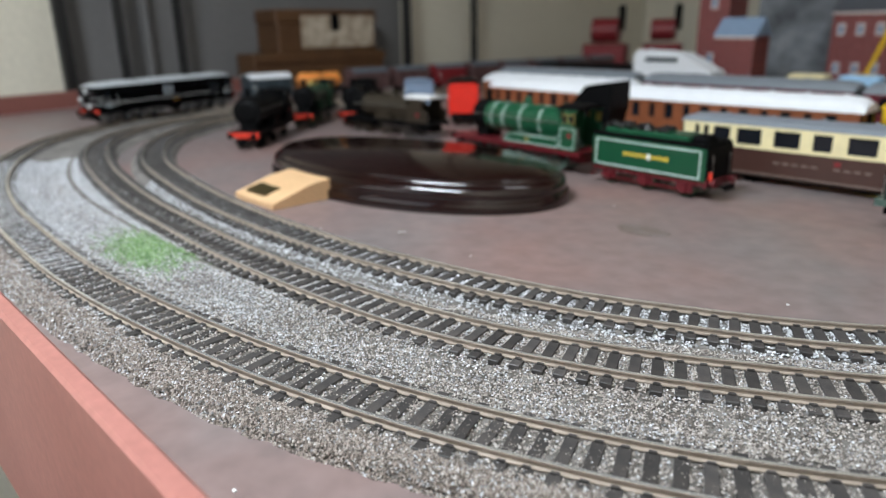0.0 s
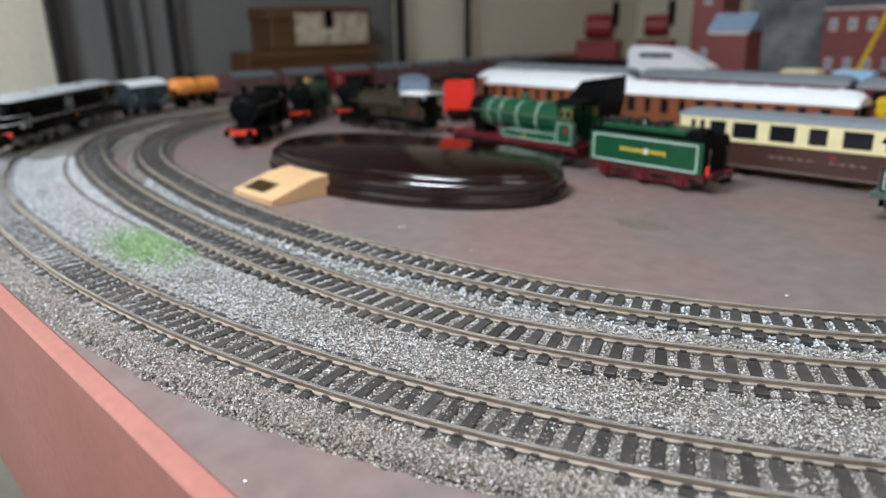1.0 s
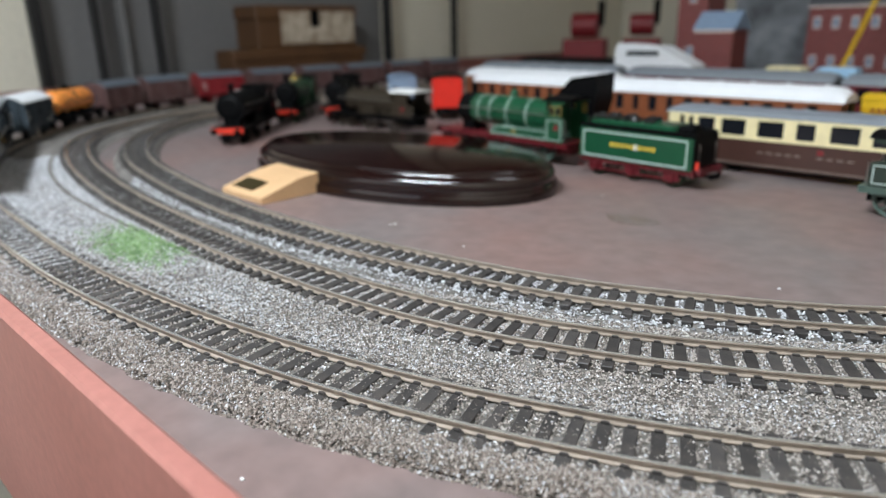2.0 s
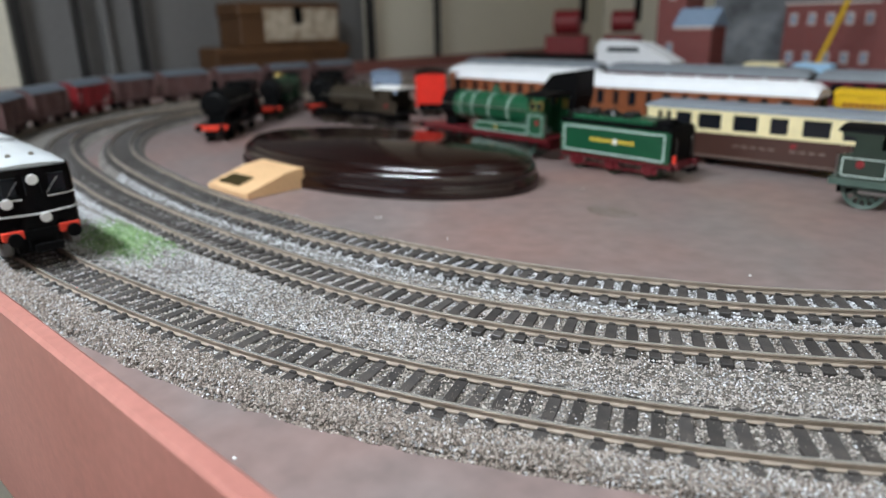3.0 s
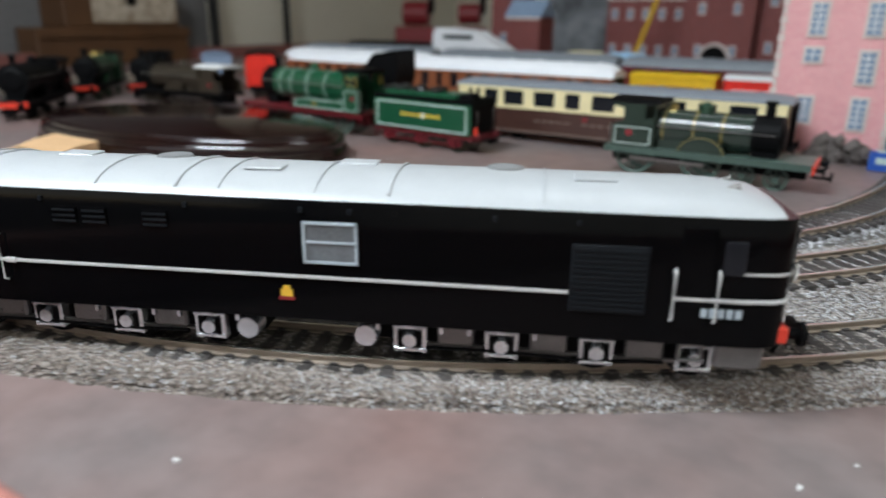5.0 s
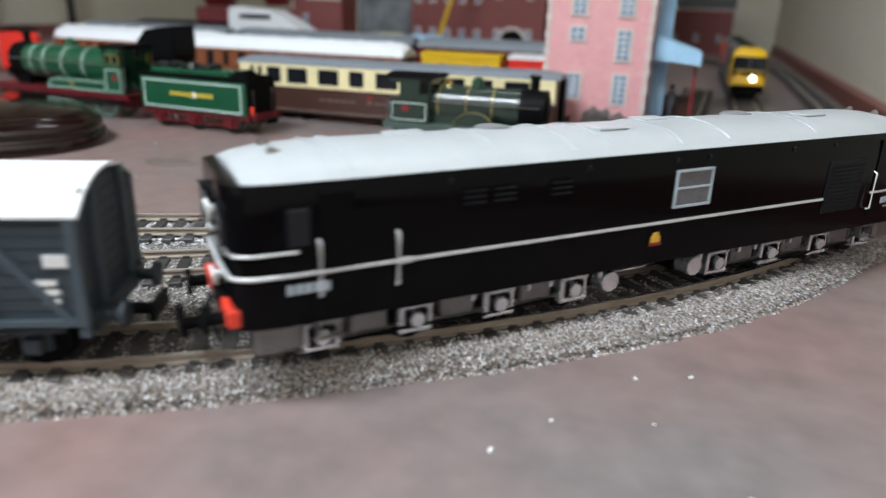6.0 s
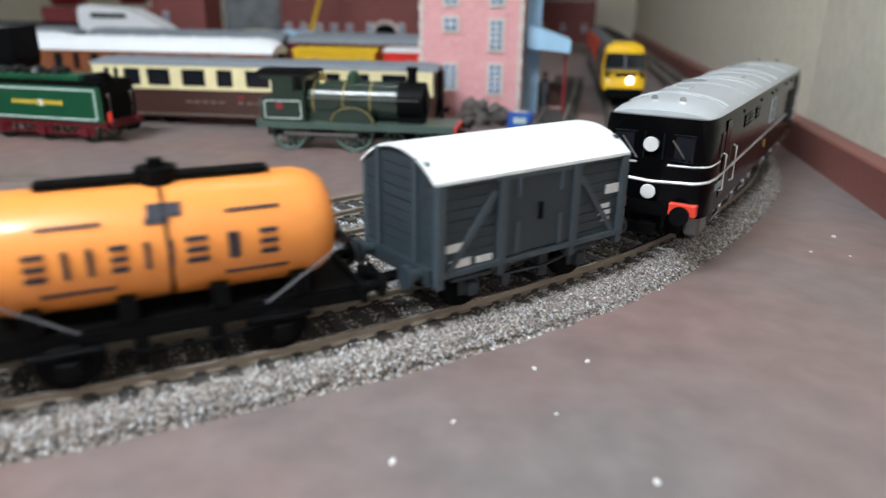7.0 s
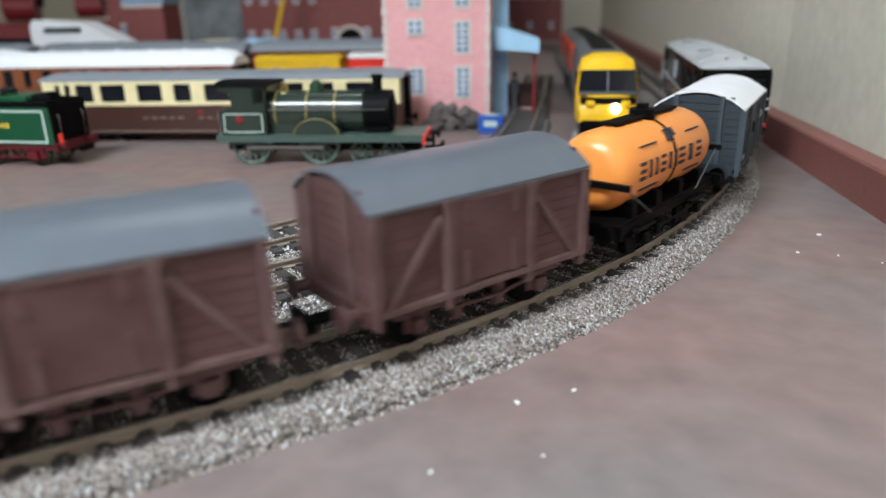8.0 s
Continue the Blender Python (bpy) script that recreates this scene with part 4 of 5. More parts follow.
def spoked(parent, x, y, r, material, n=12):
    """A driving wheel: tyre ring and a star of spokes."""
    k = 1 if y > 0 else -1
    pts = [(r * 0.92, -0.0008), (r, -0.0008), (r, 0.0010), (r * 0.92, 0.0010), (r * 0.84, 0.0006), (r * 0.84, -0.0008)]
    bm = bmesh.new()
    rings = [[(x + a * math.cos(t), y + k * b, r + a * math.sin(t)) for a, b in pts] for t in (2 * math.pi * i / 28 for i in range(28))]
    loft(bm, rings + rings[:1], False)
    bmesh.ops.remove_doubles(bm, verts=bm.verts, dist=1e-6)
    w = part("wheel", bm, material, parent)
    star = []
    for i in range(n):
        a, h = 2 * math.pi * i / n, math.pi / n
        star += [(0.87, a - 0.05), (0.87, a + 0.05), (0.24, a + h * 0.6), (0.24, a + h * 1.4)]
    bm = bmesh.new()
    loft(bm, [[(x + r * f * math.cos(a), y + k * q, r + r * f * math.sin(a)) for f, a in star] for q in (-0.0005, 0.0005)])
    part("wheel_centre", bm, material, w)
    return w


def steam_engine(m, label, body, frames, lining, boiler_r=0.0115, boiler_z=0.0305, front=0.072, cab=(-0.050, -0.024), cab_top=0.047, drivers=(-0.030, 0.008), r=0.0125, small=(0.036, 0.055), bands=(-0.012, 0.006, 0.024),
                 dome=0.004, dome_mat=None, chimney=0.050, splasher=None, running=0.0165, front_mat=None, beam_mat=None, cab_lining=None, roof_mat=None):
    e = thing("steam_locomotive", m, label, "locomotive", "parked steam locomotives")
    back = cab[0] - 0.004
    part("running_plate", boxes(((front + back) / 2, 0, running, front - back, 0.0315, 0.0012)), frames, e)
    for k in (1, -1):
        part("valance", boxes(((front + back) / 2, k * 0.0150, running - 0.0018, front - back, 0.0010, 0.0030)), frames, e)
    part("frame", boxes(((front + back) / 2, 0, running - 0.005, front - back - 0.006, 0.0125, 0.009)), M_BLACKMATT if frames is not M_CRIMSON else frames, e)
    x0, x1 = cab[1] - 0.001, chimney - 0.007
    part("boiler", rod((x0, 0, boiler_z), (x1, 0, boiler_z), boiler_r, None, 32), body, e, "", True)
    part("smokebox", rod((x1, 0, boiler_z), (chimney + 0.008, 0, boiler_z), boiler_r * 1.02, None, 32), M_BLACKMATT, e, "", True)
    part("smokebox_door", rod((chimney + 0.008, 0, boiler_z), (chimney + 0.0095, 0, boiler_z), boiler_r * 0.82, boiler_r * 0.6, 24), M_BLACKMATT, e)
    part("smokebox_saddle", boxes(((x1 + chimney) / 2 + 0.004, 0, (boiler_z + running) / 2 - 0.003, 0.014, 0.016, boiler_z - running - 0.002)), M_BLACKMATT, e)
    part("firebox", boxes((x0 + 0.012, 0, (boiler_z + running) / 2, 0.024, 0.019, boiler_z - running)), body, e)
    for x in bands:
        part("boiler_band", rod((x - 0.0005, 0, boiler_z), (x + 0.0005, 0, boiler_z), boiler_r * 1.015, None, 32), lining, e, "", True)
    top = boiler_z + boiler_r
    bm = rod((chimney, 0, top - 0.002), (chimney, 0, top + 0.0065), 0.0030, 0.0026, 16)
    cyl(bm, (chimney, 0, top + 0.0065), (chimney, 0, top + 0.0085), 0.0036, 0.0032, 16)
    part("chimney", bm, M_BLACKMATT, e, "", True)
    bm = rod((dome, 0, top - 0.002), (dome, 0, top + 0.0030), 0.0044, 0.0038, 18)
    cyl(bm, (dome, 0, top + 0.0030), (dome, 0, top + 0.0055), 0.0038, 0.0018, 18)
    part("dome", bm, dome_mat or body, e, "", True)
    part("safety_valve", boxes((x0 + 0.008, 0, top + 0.0012, 0.004, 0.004, 0.0040), bev=0.0006), M_BRASS if dome_mat else body, e)
    zc = (running + cab_top - 0.003) / 2
    for k in (1, -1):
        y = k * 0.0148
        prof = [(cab[0], running), (cab[1], running), (cab[1], cab_top - 0.011), (cab[1] - 0.006, cab_top - 0.012), (cab[1] - 0.006, cab_top - 0.004), (cab[1], cab_top - 0.003), (cab[0], cab_top - 0.003), (cab[0], cab_top - 0.005),
                (cab[0] + 0.007, cab_top - 0.006), (cab[0] + 0.007, cab_top - 0.014), (cab[0], cab_top - 0.016)]
        bm = bmesh.new()
        loft(bm, [[(x, y - 0.0006, z) for x, z in prof], [(x, y + 0.0006, z) for x, z in prof]])
        c = part("cab_side", bm, body, e)
        part("cab_lining", boxes(((cab[0] + cab[1]) / 2, y + k * 0.0007, running + 0.0025, cab[1] - cab[0] - 0.005, 0.0004, 0.0006), ((cab[0] + cab[1]) / 2, y + k * 0.0007, cab_top - 0.0175, cab[1] - cab[0] - 0.005, 0.0004, 0.0006),
            (cab[0] + 0.002, y + k * 0.0007, (running + cab_top - 0.015) / 2, 0.0006, 0.0004, cab_top - running - 0.020), (cab[1] - 0.002, y + k * 0.0007, (running + cab_top - 0.015) / 2, 0.0006, 0.0004, cab_top - running - 0.020)), cab_lining or lining, c)
        part("number_plate", rod(((cab[0] + cab[1]) / 2 - 0.002, y + k * 0.0006, zc - 0.004), ((cab[0] + cab[1]) / 2 - 0.002, y + k * 0.0012, zc - 0.004), 0.0022, None, 14), M_DKRED, c, "small oval red plate")
        part("grab_rail", tube([(cab[0] - 0.001, y, running + 0.002), (cab[0] - 0.001, y, cab_top - 0.016)], 0.0004, 5), M_STEEL, c)
        for x in drivers[-1:] if splasher is None else splasher:
            bm = bmesh.new()
            pr = [(x + 0.0138 * math.cos(a), running + 0.0105 * math.sin(a)) for a in np.linspace(0, math.pi, 15)]
            loft(bm, [[(px, k * 0.0142, pz) for px, pz in pr], [(px, k * 0.0100, pz) for px, pz in pr]])
            sp = part("splasher", bm, body, e)
            part("splasher_lining", tube([(x + 0.0128 * math.cos(a), k * 0.0143, running + 0.0095 * math.sin(a)) for a in np.linspace(0.05, math.pi - 0.05, 15)], 0.0003, 5), lining, sp)
        for x in drivers:
            spoked(e, x, k * 0.0092, r, front_mat or body, 14)
        for x in small:
            spoked(e, x, k * 0.0092, r * 0.56, front_mat or body, 8)
        bm = boxes(((drivers[0] + drivers[-1]) / 2, k * 0.0112, r * 0.85, abs(drivers[-1] - drivers[0]) + 0.005, 0.0010, 0.0018))
        part("coupling_rod", bm, M_STEEL, e)
        part("handrail", tube([(x0 + 0.002, k * (boiler_r + 0.001), boiler_z + 0.002), (chimney + 0.006, k * (boiler_r + 0.001), boiler_z + 0.002)], 0.00035, 5), M_STEEL, e)
        part("cab_window", boxes(((cab[1]) + 0.0003, k * 0.0068, cab_top - 0.0085, 0.0005, 0.0050, 0.0060)), M_DARKGLASS, e)
    part("cab_front", boxes((cab[1], 0, (running + cab_top - 0.003) / 2, 0.0010, 0.0290, cab_top - running - 0.003)), body, e)
    bm = arc_roof((cab[1] - cab[0]) / 2 + 0.0025, 0.0160, cab_top - 0.0030, cab_top)
    ob = part("cab_roof", bm, roof_mat or M_BLACKMATT, e, "", True)
    ob.location = ((cab[0] + cab[1]) / 2, 0, 0)
    part("buffer_beam", boxes((front + 0.0006, 0, running - 0.0022, 0.0016, 0.0310, 0.0050)), beam_mat or M_RED, e, "red buffer beam")
    buffers(e, front + 0.001, 1, running - 0.0025)
    coupling(e, front, 1)
    return e


def tender(m, label, body, frames, lining, L=0.046, lettering=True):
    e = thing("locomotive_tender", m, label, "tender")
    W, z0, z1 = 0.0150, 0.0125, 0.0345
    part("tank_body", boxes((0, 0, (z0 + z1) / 2, 2 * L, 2 * W, z1 - z0), bev=0.0008), body, e)
    part("coping", boxes((0, W * 0.93, z1 + 0.0014, 2 * L, 0.0010, 0.0035), (0, -W * 0.93, z1 + 0.0014, 2 * L, 0.0010, 0.0035), (-L + 0.001, 0, z1 + 0.0014, 0.001, 2 * W, 0.0035)), M_BLACKMATT, e)
    part("coping_panel", boxes((0.004, 0, z1 + 0.0030, 2 * L - 0.024, 2 * W * 0.80, 0.0055), bev=0.0012), body, e)
    bm = bmesh.new()
    rng = random.Random(4)
    for i in range(70):
        x, y = rng.uniform(-L * 0.2, L * 0.85), rng.uniform(-0.009, 0.009)
        box(bm, x, y, z1 + 0.0055 + rng.uniform(0, 0.0022), 0.003, 0.003, 0.0026, 0, pose(0, 0, 0, rng.uniform(0, 90), rng.uniform(0, 90), rng.uniform(0, 90)))
    part("coal_load", bm, M_COAL, e)["kind"] = "stuff"
    part("water_filler", rod((-L + 0.009, 0, z1), (-L + 0.009, 0, z1 + 0.007), 0.004, None, 16), M_BLACKMATT, e)
    part("rear_dome", boxes((-L + 0.012, 0, z1 + 0.003, 0.014, 0.014, 0.006), bev=0.002), M_BLACKMATT, e)
    for k in (1, -1):
        y = k * (W + 0.0002)
        for i, (x, z, w, h) in enumerate(((0, z0 + 0.0022, 2 * L - 0.008, 0.0010), (0, z1 - 0.0022, 2 * L - 0.008, 0.0010), (-L + 0.004, (z0 + z1) / 2, 0.0010, z1 - z0 - 0.0044), (L - 0.004, (z0 + z1) / 2, 0.0010, z1 - z0 - 0.0044))):
            part("lining", boxes((x, y, z, w, 0.0004, h)), lining, e, "pale grey-green lining")
        if lettering:
            for i in range(13):
                if i == 5:
                    continue
                part("lettering_bar", boxes((-0.0175 + i * 0.0029, y, (z0 + z1) / 2 + 0.0005, 0.0017, 0.0004, 0.0024 if i not in (0, 6) else 0.0030)), M_GOLD, e)
            part("crest", boxes((-0.0175 + 5 * 0.0029, y, (z0 + z1) / 2 + 0.0004, 0.0022, 0.0005, 0.0040)), M_WHITE, e)
        f = part("side_frame", boxes((0, k * 0.0132, 0.0115, 2 * L, 0.0012, 0.0030), *[(x, k * 0.0132, 0.0075, 0.0120, 0.0012, 0.0060) for x in (-0.031, 0, 0.031)], (0, k * 0.0132, 0.0055, 0.075, 0.0010, 0.0012)), frames, e)
        for x in (-0.031, 0, 0.031):
            part("axlebox", boxes((x, k * 0.0142, 0.0066, 0.0050, 0.0026, 0.0055), (x, k * 0.0142, 0.0108, 0.0130, 0.0020, 0.0012), bev=0.0003), frames, f)
            spoked(e, x, k * 0.0092, 0.0072, M_DKGREEN, 10)
    part("rear_beam", boxes((-L - 0.0008, 0, 0.0118, 0.0016, 0.0300, 0.0052)), frames, e)
    buffers(e, -L - 0.001, -1, 0.0125, M_CRIMSON)
    coupling(e, -L, -1)
    part("rear_sheet", boxes((-L - 0.0006, 0, (z0 + z1) / 2 + 0.0008, 0.0012, 2 * W - 0.0006, z1 - z0 + 0.001), bev=0.0003), M_BLACKMATT, e, "black rear sheet")
    part("tail_lamp", boxes((-L - 0.0022, 0.0115, 0.0165, 0.0022, 0.0022, 0.0055), bev=0.0004), M_RED, e, "small red tail lamp")
    for y in (-0.010, 0.010):
        part("rear_handrail", tube([(-L - 0.0014, y, 0.016), (-L - 0.0022, y, 0.017), (-L - 0.0022, y, 0.029), (-L - 0.0014, y, 0.030)], 0.0003, 5), M_STEEL, e)
    [part("step", boxes((L - 0.002, k * 0.0140, 0.0065, 0.004, 0.003, 0.0010)), frames, e) for k in (1, -1)]
    return e


YAW = 175.0
G = pose(-0.2365, 0.5010, 0, 0, 0, YAW)
green_engine = steam_engine(G @ pose(0.062, 0, 0), "apple green model steam locomotive with crimson frames standing on the board", M_GREEN, M_CRIMSON, M_LINING, 0.0128, 0.0370, 0.092, (-0.052, -0.034), 0.0535, (-0.026, 0.012), 0.0142, (0.046, 0.070),
    (-0.010, 0.012, 0.032, 0.046), 0.014, None, 0.062, (), 0.0185, M_SAGE, M_CRIMSON)
for k in (1, -1):
    outline = [(-0.034, 0.0190), (-0.034, 0.0275), (0.018, 0.0275), (0.024, 0.0262), (0.028, 0.0225), (0.029, 0.0190)]
    bm = bmesh.new()
    loft(bm, [[(x, k * 0.0142, z) for x, z in outline], [(x, k * 0.0105, z) for x, z in outline]])
    sp = part("splasher", bm, M_GREEN, green_engine)
    loop = [(-0.0325, 0.0203), (-0.0325, 0.0263), (0.0175, 0.0263), (0.0230, 0.0250), (0.0265, 0.0222), (0.0272, 0.0203), (-0.0325, 0.0203)]
    part("splasher_lining", tube([(x, k * 0.0144, z) for x, z in loop], 0.0004, 5), M_LINING, sp)
    part("name_plate", boxes((0.001, k * 0.0144, 0.0233, 0.0040, 0.0006, 0.0036)), M_DULLGOLD, sp)
    for x in (-0.0475, -0.0405):
        fr = part("cab_side_window", boxes((x, k * 0.0154, 0.0432, 0.0056, 0.0006, 0.0070), bev=0.0002), M_DULLGOLD, green_engine)
        part("pane", boxes((x, k * 0.0158, 0.0432, 0.0038, 0.0006, 0.0054)), M_DARKGLASS, fr)
tender(G @ pose(-0.052, 0, 0), "green tender with yellow lettering and crimson frames behind its engine", M_GREEN, M_CRIMSON, M_LINING)
steam_engine(pose(0.007, 0.4985, 0), "olive green model steam locomotive on the board beside a brown coach", M_OLIVE, M_SAGE, M_DULLGOLD, 0.0112, 0.0292, 0.066, (-0.048, -0.022), 0.0470, (-0.034, 0.006), 0.0118, (0.030, 0.048),
    (-0.018, 0.000, 0.016), 0.004, M_DKGREEN, 0.039, (0.006,), 0.0170, M_SAGE, M_RED, M_LINING)
TK = (-0.643, 0.492), (-0.613, 0.545)
steam_engine(pose(-0.600, 0.424, 0, 0, 0, -48.7), "black model tank locomotive with a red buffer beam", M_BLACKMATT, M_BLACKMATT, M_BLACK, 0.0135, 0.0350, 0.066, (-0.046, -0.022), 0.051, (-0.026, 0.010), 0.0118, (0.040, 0.052), (0.0, 0.016), 0.004, None, 0.045)
steam_engine(pose(-0.688, 0.543, 0, 0, 0, -48.7), "dark green model locomotive with a polished brass dome", M_DKGREEN, M_BLACKMATT, M_DKGREEN, 0.0125, 0.0345, 0.066, (-0.046, -0.022), 0.050, (-0.026, 0.010), 0.0118, (0.040, 0.052), (0.0, 0.016), 0.010, M_BRASS, 0.045)
steam_engine(pose(-0.660, 0.594, 0, 0, 0, -48.7), "black model locomotive with a red buffer beam beside others", M_BLACKMATT, M_BLACKMATT, M_BLACK, 0.0125, 0.0335, 0.066, (-0.046, -0.022), 0.050, (-0.026, 0.010), 0.0118, (0.040, 0.052), (0.0, 0.016), 0.006, None, 0.045)
M_DKBROWN = plain("dark_brown_engine", (0.028, 0.020, 0.012), 0.45)
steam_engine(pose(-0.525, 0.543, 0, 0, 0, 184), "dark brown model tank locomotive with a white cab roof", M_DKBROWN, M_BLACKMATT, M_DKBROWN, 0.0125, 0.0300, 0.075, (-0.058, -0.028), 0.0445, (-0.026, 0.010), 0.0118, (0.040, 0.056), (0.0, 0.018), 0.006, None, 0.052, roof_mat=M_WHITE)


def coach(m, L, label, lower, upper, roof_mat, windows, z0=0.006, waist=0.0240, z1=0.0420, top=0.0500, W=0.0170, panel=False, win=(0.0105, 0.0120)):
    e = thing("railway_coach", m, label, "railway coach", "parked coaches")
    part("lower_side", boxes((0, 0, (z0 + waist) / 2, 2 * L, 2 * W, waist - z0), bev=0.0006), lower, e)
    part("floor_frame", boxes((0, 0, z0 - 0.001, 2 * L * 0.94, 2 * W * 0.7, 0.003)), M_BLACKMATT, e)
    zc, h = (waist + z1) / 2, z1 - waist
    part("core", boxes((0, 0, zc, 2 * L - 0.004, 2 * W - 0.006, h)), M_DARKGLASS, e, "dark interior")
    for k in (1, -1):
        y = k * (W - 0.0008)
        edges = [-L] + [q for x, w in windows for q in (x - w / 2, x + w / 2)] + [L]
        for a, b in zip(edges[::2], edges[1::2]):
            part("window_pillar", boxes(((a + b) / 2, y, zc, b - a, 0.0016, h)), upper, e)
        for x, w in windows:
            part("window_pane", boxes((x, y - k * 0.0010, zc, w, 0.0006, h - 0.004)), M_DARKGLASS, e)
            part("window_sill", boxes((x, y, waist + 0.0012, w, 0.0016, 0.0024), (x, y, z1 - 0.0012, w, 0.0016, 0.0024)), upper, e)
    for d in (1, -1):
        part("coach_end", boxes((d * (L - 0.0008), 0, (z0 + z1) / 2, 0.0016, 2 * W, z1 - z0)), lower, e)
        part("gangway", boxes((d * (L + 0.0012), 0, (z0 + z1) / 2 + 0.003, 0.003, 0.012, z1 - z0 - 0.006)), M_BLACKMATT, e)
        b = part("bogie", boxes((d * L * 0.68, 0.0, 0.0062, 0.030, 0.012, 0.0050)), M_BLACKMATT, e)
        for k in (1, -1):
            part("bogie_side", boxes((d * L * 0.68, k * 0.0125, 0.0062, 0.036, 0.0015, 0.0050), bev=0.0003), M_BLACKMATT, b)
        for x in (-0.012, 0.012):
            wheel(b, d * L * 0.68 + x, 0.0062)
        buffers(e, d * L, d, 0.0125)
    bm = bmesh.new()
    def rr(x, f):
        return [(x, (W + 0.0006) * math.sin(a) * (0.98 if f < 1 else 1), z1 + (top - z1) * math.cos(a) * f) for a in np.linspace(-math.pi / 2, math.pi / 2, 13)]
    loft(bm, [rr(-L - 0.001, 0.55), rr(-L + 0.004, 0.9), rr(-L + 0.012, 1.0), rr(L - 0.012, 1.0), rr(L - 0.004, 0.9), rr(L + 0.001, 0.55)])
    r = part("roof", bm, roof_mat, e, "", True)
    for i in range(7):
        part("roof_vent", boxes((-L * 0.8 + i * L * 0.27, 0.005, top - 0.0004, 0.004, 0.003, 0.0016), bev=0.0004), roof_mat, r)
    return e


c = coach(pose(-0.074, 0.5715, 0, 0, 0, 0.5), 0.124, "cream and brown model coach with grey roof on the board", M_COACHBROWN, M_COACHCREAM, M_COACHROOF,
    [(-0.112, 0.004), (-0.105, 0.004), (-0.093, 0.0125), (-0.073, 0.0175), (-0.047, 0.0175), (-0.024, 0.012), (0.0, 0.0175), (0.025, 0.0175), (0.05, 0.0175), (0.073, 0.012), (0.096, 0.0175)], waist=0.0250, z1=0.0412, top=0.0462)
for i in range(9):
    part("lettering_bar", boxes((-0.052 + i * 0.0062 + (0.008 if i > 4 else 0), -0.0171, 0.0168, 0.0038, 0.0004, 0.0011)), M_FADED, c)
part("sole_line", boxes((0, -0.0171, 0.0078, 0.236, 0.0004, 0.0008)), M_FADED, c)
part("crest", boxes((-0.0130, -0.0171, 0.0205, 0.0040, 0.0004, 0.0030)), M_DKRED, c)
tk_windows = [(-0.105 + 0.0175 * i, 0.0085 if i % 2 else 0.006) for i in range(13)]
coach(pose(-0.215, 0.6755, 0), 0.110, "teak brown model coach with a white roof", M_TEAK, M_TEAK, M_VANROOF, [(x, w) for x, w in tk_windows if abs(x) < 0.1], z1=0.0425, top=0.0545)
coach(pose(-0.426, 0.6860, 0, 0, 0, -4), 0.084, "teak brown model coach with a white roof", M_TEAK, M_TEAK, M_VANROOF, [(x, w) for x, w in tk_windows if abs(x) < 0.076], z1=0.0430, top=0.0545)
mw = [(-0.1 + 0.02 * i, 0.011) for i in range(11)]
for x, y, a in ((-0.03, 0.825, -3), (-0.28, 0.845, -3), (-0.54, 0.865, -3)):
    coach(pose(x, y, 0, 0, 0, a), 0.120, "maroon model coach with a dull grey roof", M_MAROON, M_MAROON, M_COACHROOF, mw, z1=0.044, top=0.0545)
coach(pose(-0.475, 0.760, 0, 0, 0, -3), 0.115, "pale-roofed teak model coach", M_TEAK, M_TEAK, M_VANROOF, mw, z1=0.0425, top=0.0530)
coach(pose(-0.58, 1.02, 0, 0, 0, -2), 0.125, "dark brown model coach with a dark roof", M_COACHBROWN, M_COACHBROWN, M_BLACKMATT, mw, z1=0.046, top=0.054)


def simple_van(m, L, side, roof, label, zt=0.043):
    e = thing("goods_van", m, label, "goods wagon", "parked wagons")
    part("body", boxes((0, 0, (0.011 + zt) / 2, 2 * L, 0.034, zt - 0.011), bev=0.0005), side, e)
    part("roof", van_roof(L, 0.0170, zt, zt + 0.003), roof, e, "", True)
    for k in (1, -1):
        d = part("door", boxes((0, k * 0.0173, 0.028, 0.022, 0.001, 0.025)), side, e)
        part("door_rail", boxes((0, k * 0.0178, 0.0405, 0.036, 0.0010, 0.0010)), side, d)
        for x in (-0.9, -0.55, 0.55, 0.9):
            part("upright", boxes((x * L, k * 0.0174, 0.0275, 0.0016, 0.0012, 0.030)), side, e)
        part("lettering_bar", boxes(*[(-L * 0.75 + i * L * 0.12, k * 0.0182, 0.034, L * 0.08, 0.0004, 0.0030) for i in range(13)]), M_DKRED if side is M_YELLOW else M_WHITE, e)
    running_gear(e, L, L * 0.55, M_BLACKMATT)
    return e


simple_van(pose(-0.067, 0.7225, 0, 0, 0, 1), 0.0375, M_YELLOW, M_YELLOW, "bright yellow model goods van among parked stock")
simple_van(pose(0.012, 0.7255, 0, 0, 0, 1), 0.034, M_SCARLET, M_WHITE, "scarlet model goods van with a white roof", 0.044)
simple_van(pose(-0.541, 0.660, 0, 0, 0, -44), 0.034, M_SCARLET, M_BLACKMATT, "scarlet model goods van with a dark roof", 0.049)
simple_van(pose(-0.628, 0.665, 0, 0, 0, -38), 0.026, M_SKYBLUE, M_SKYBLUE, "blue-grey model goods van", 0.045)
h = thing("hopper_wagon", pose(-0.302, 0.594, 0, 0, 0, 3), "black model hopper wagon with sloping ends", "goods wagon", "parked wagons")
bm = bmesh.new()
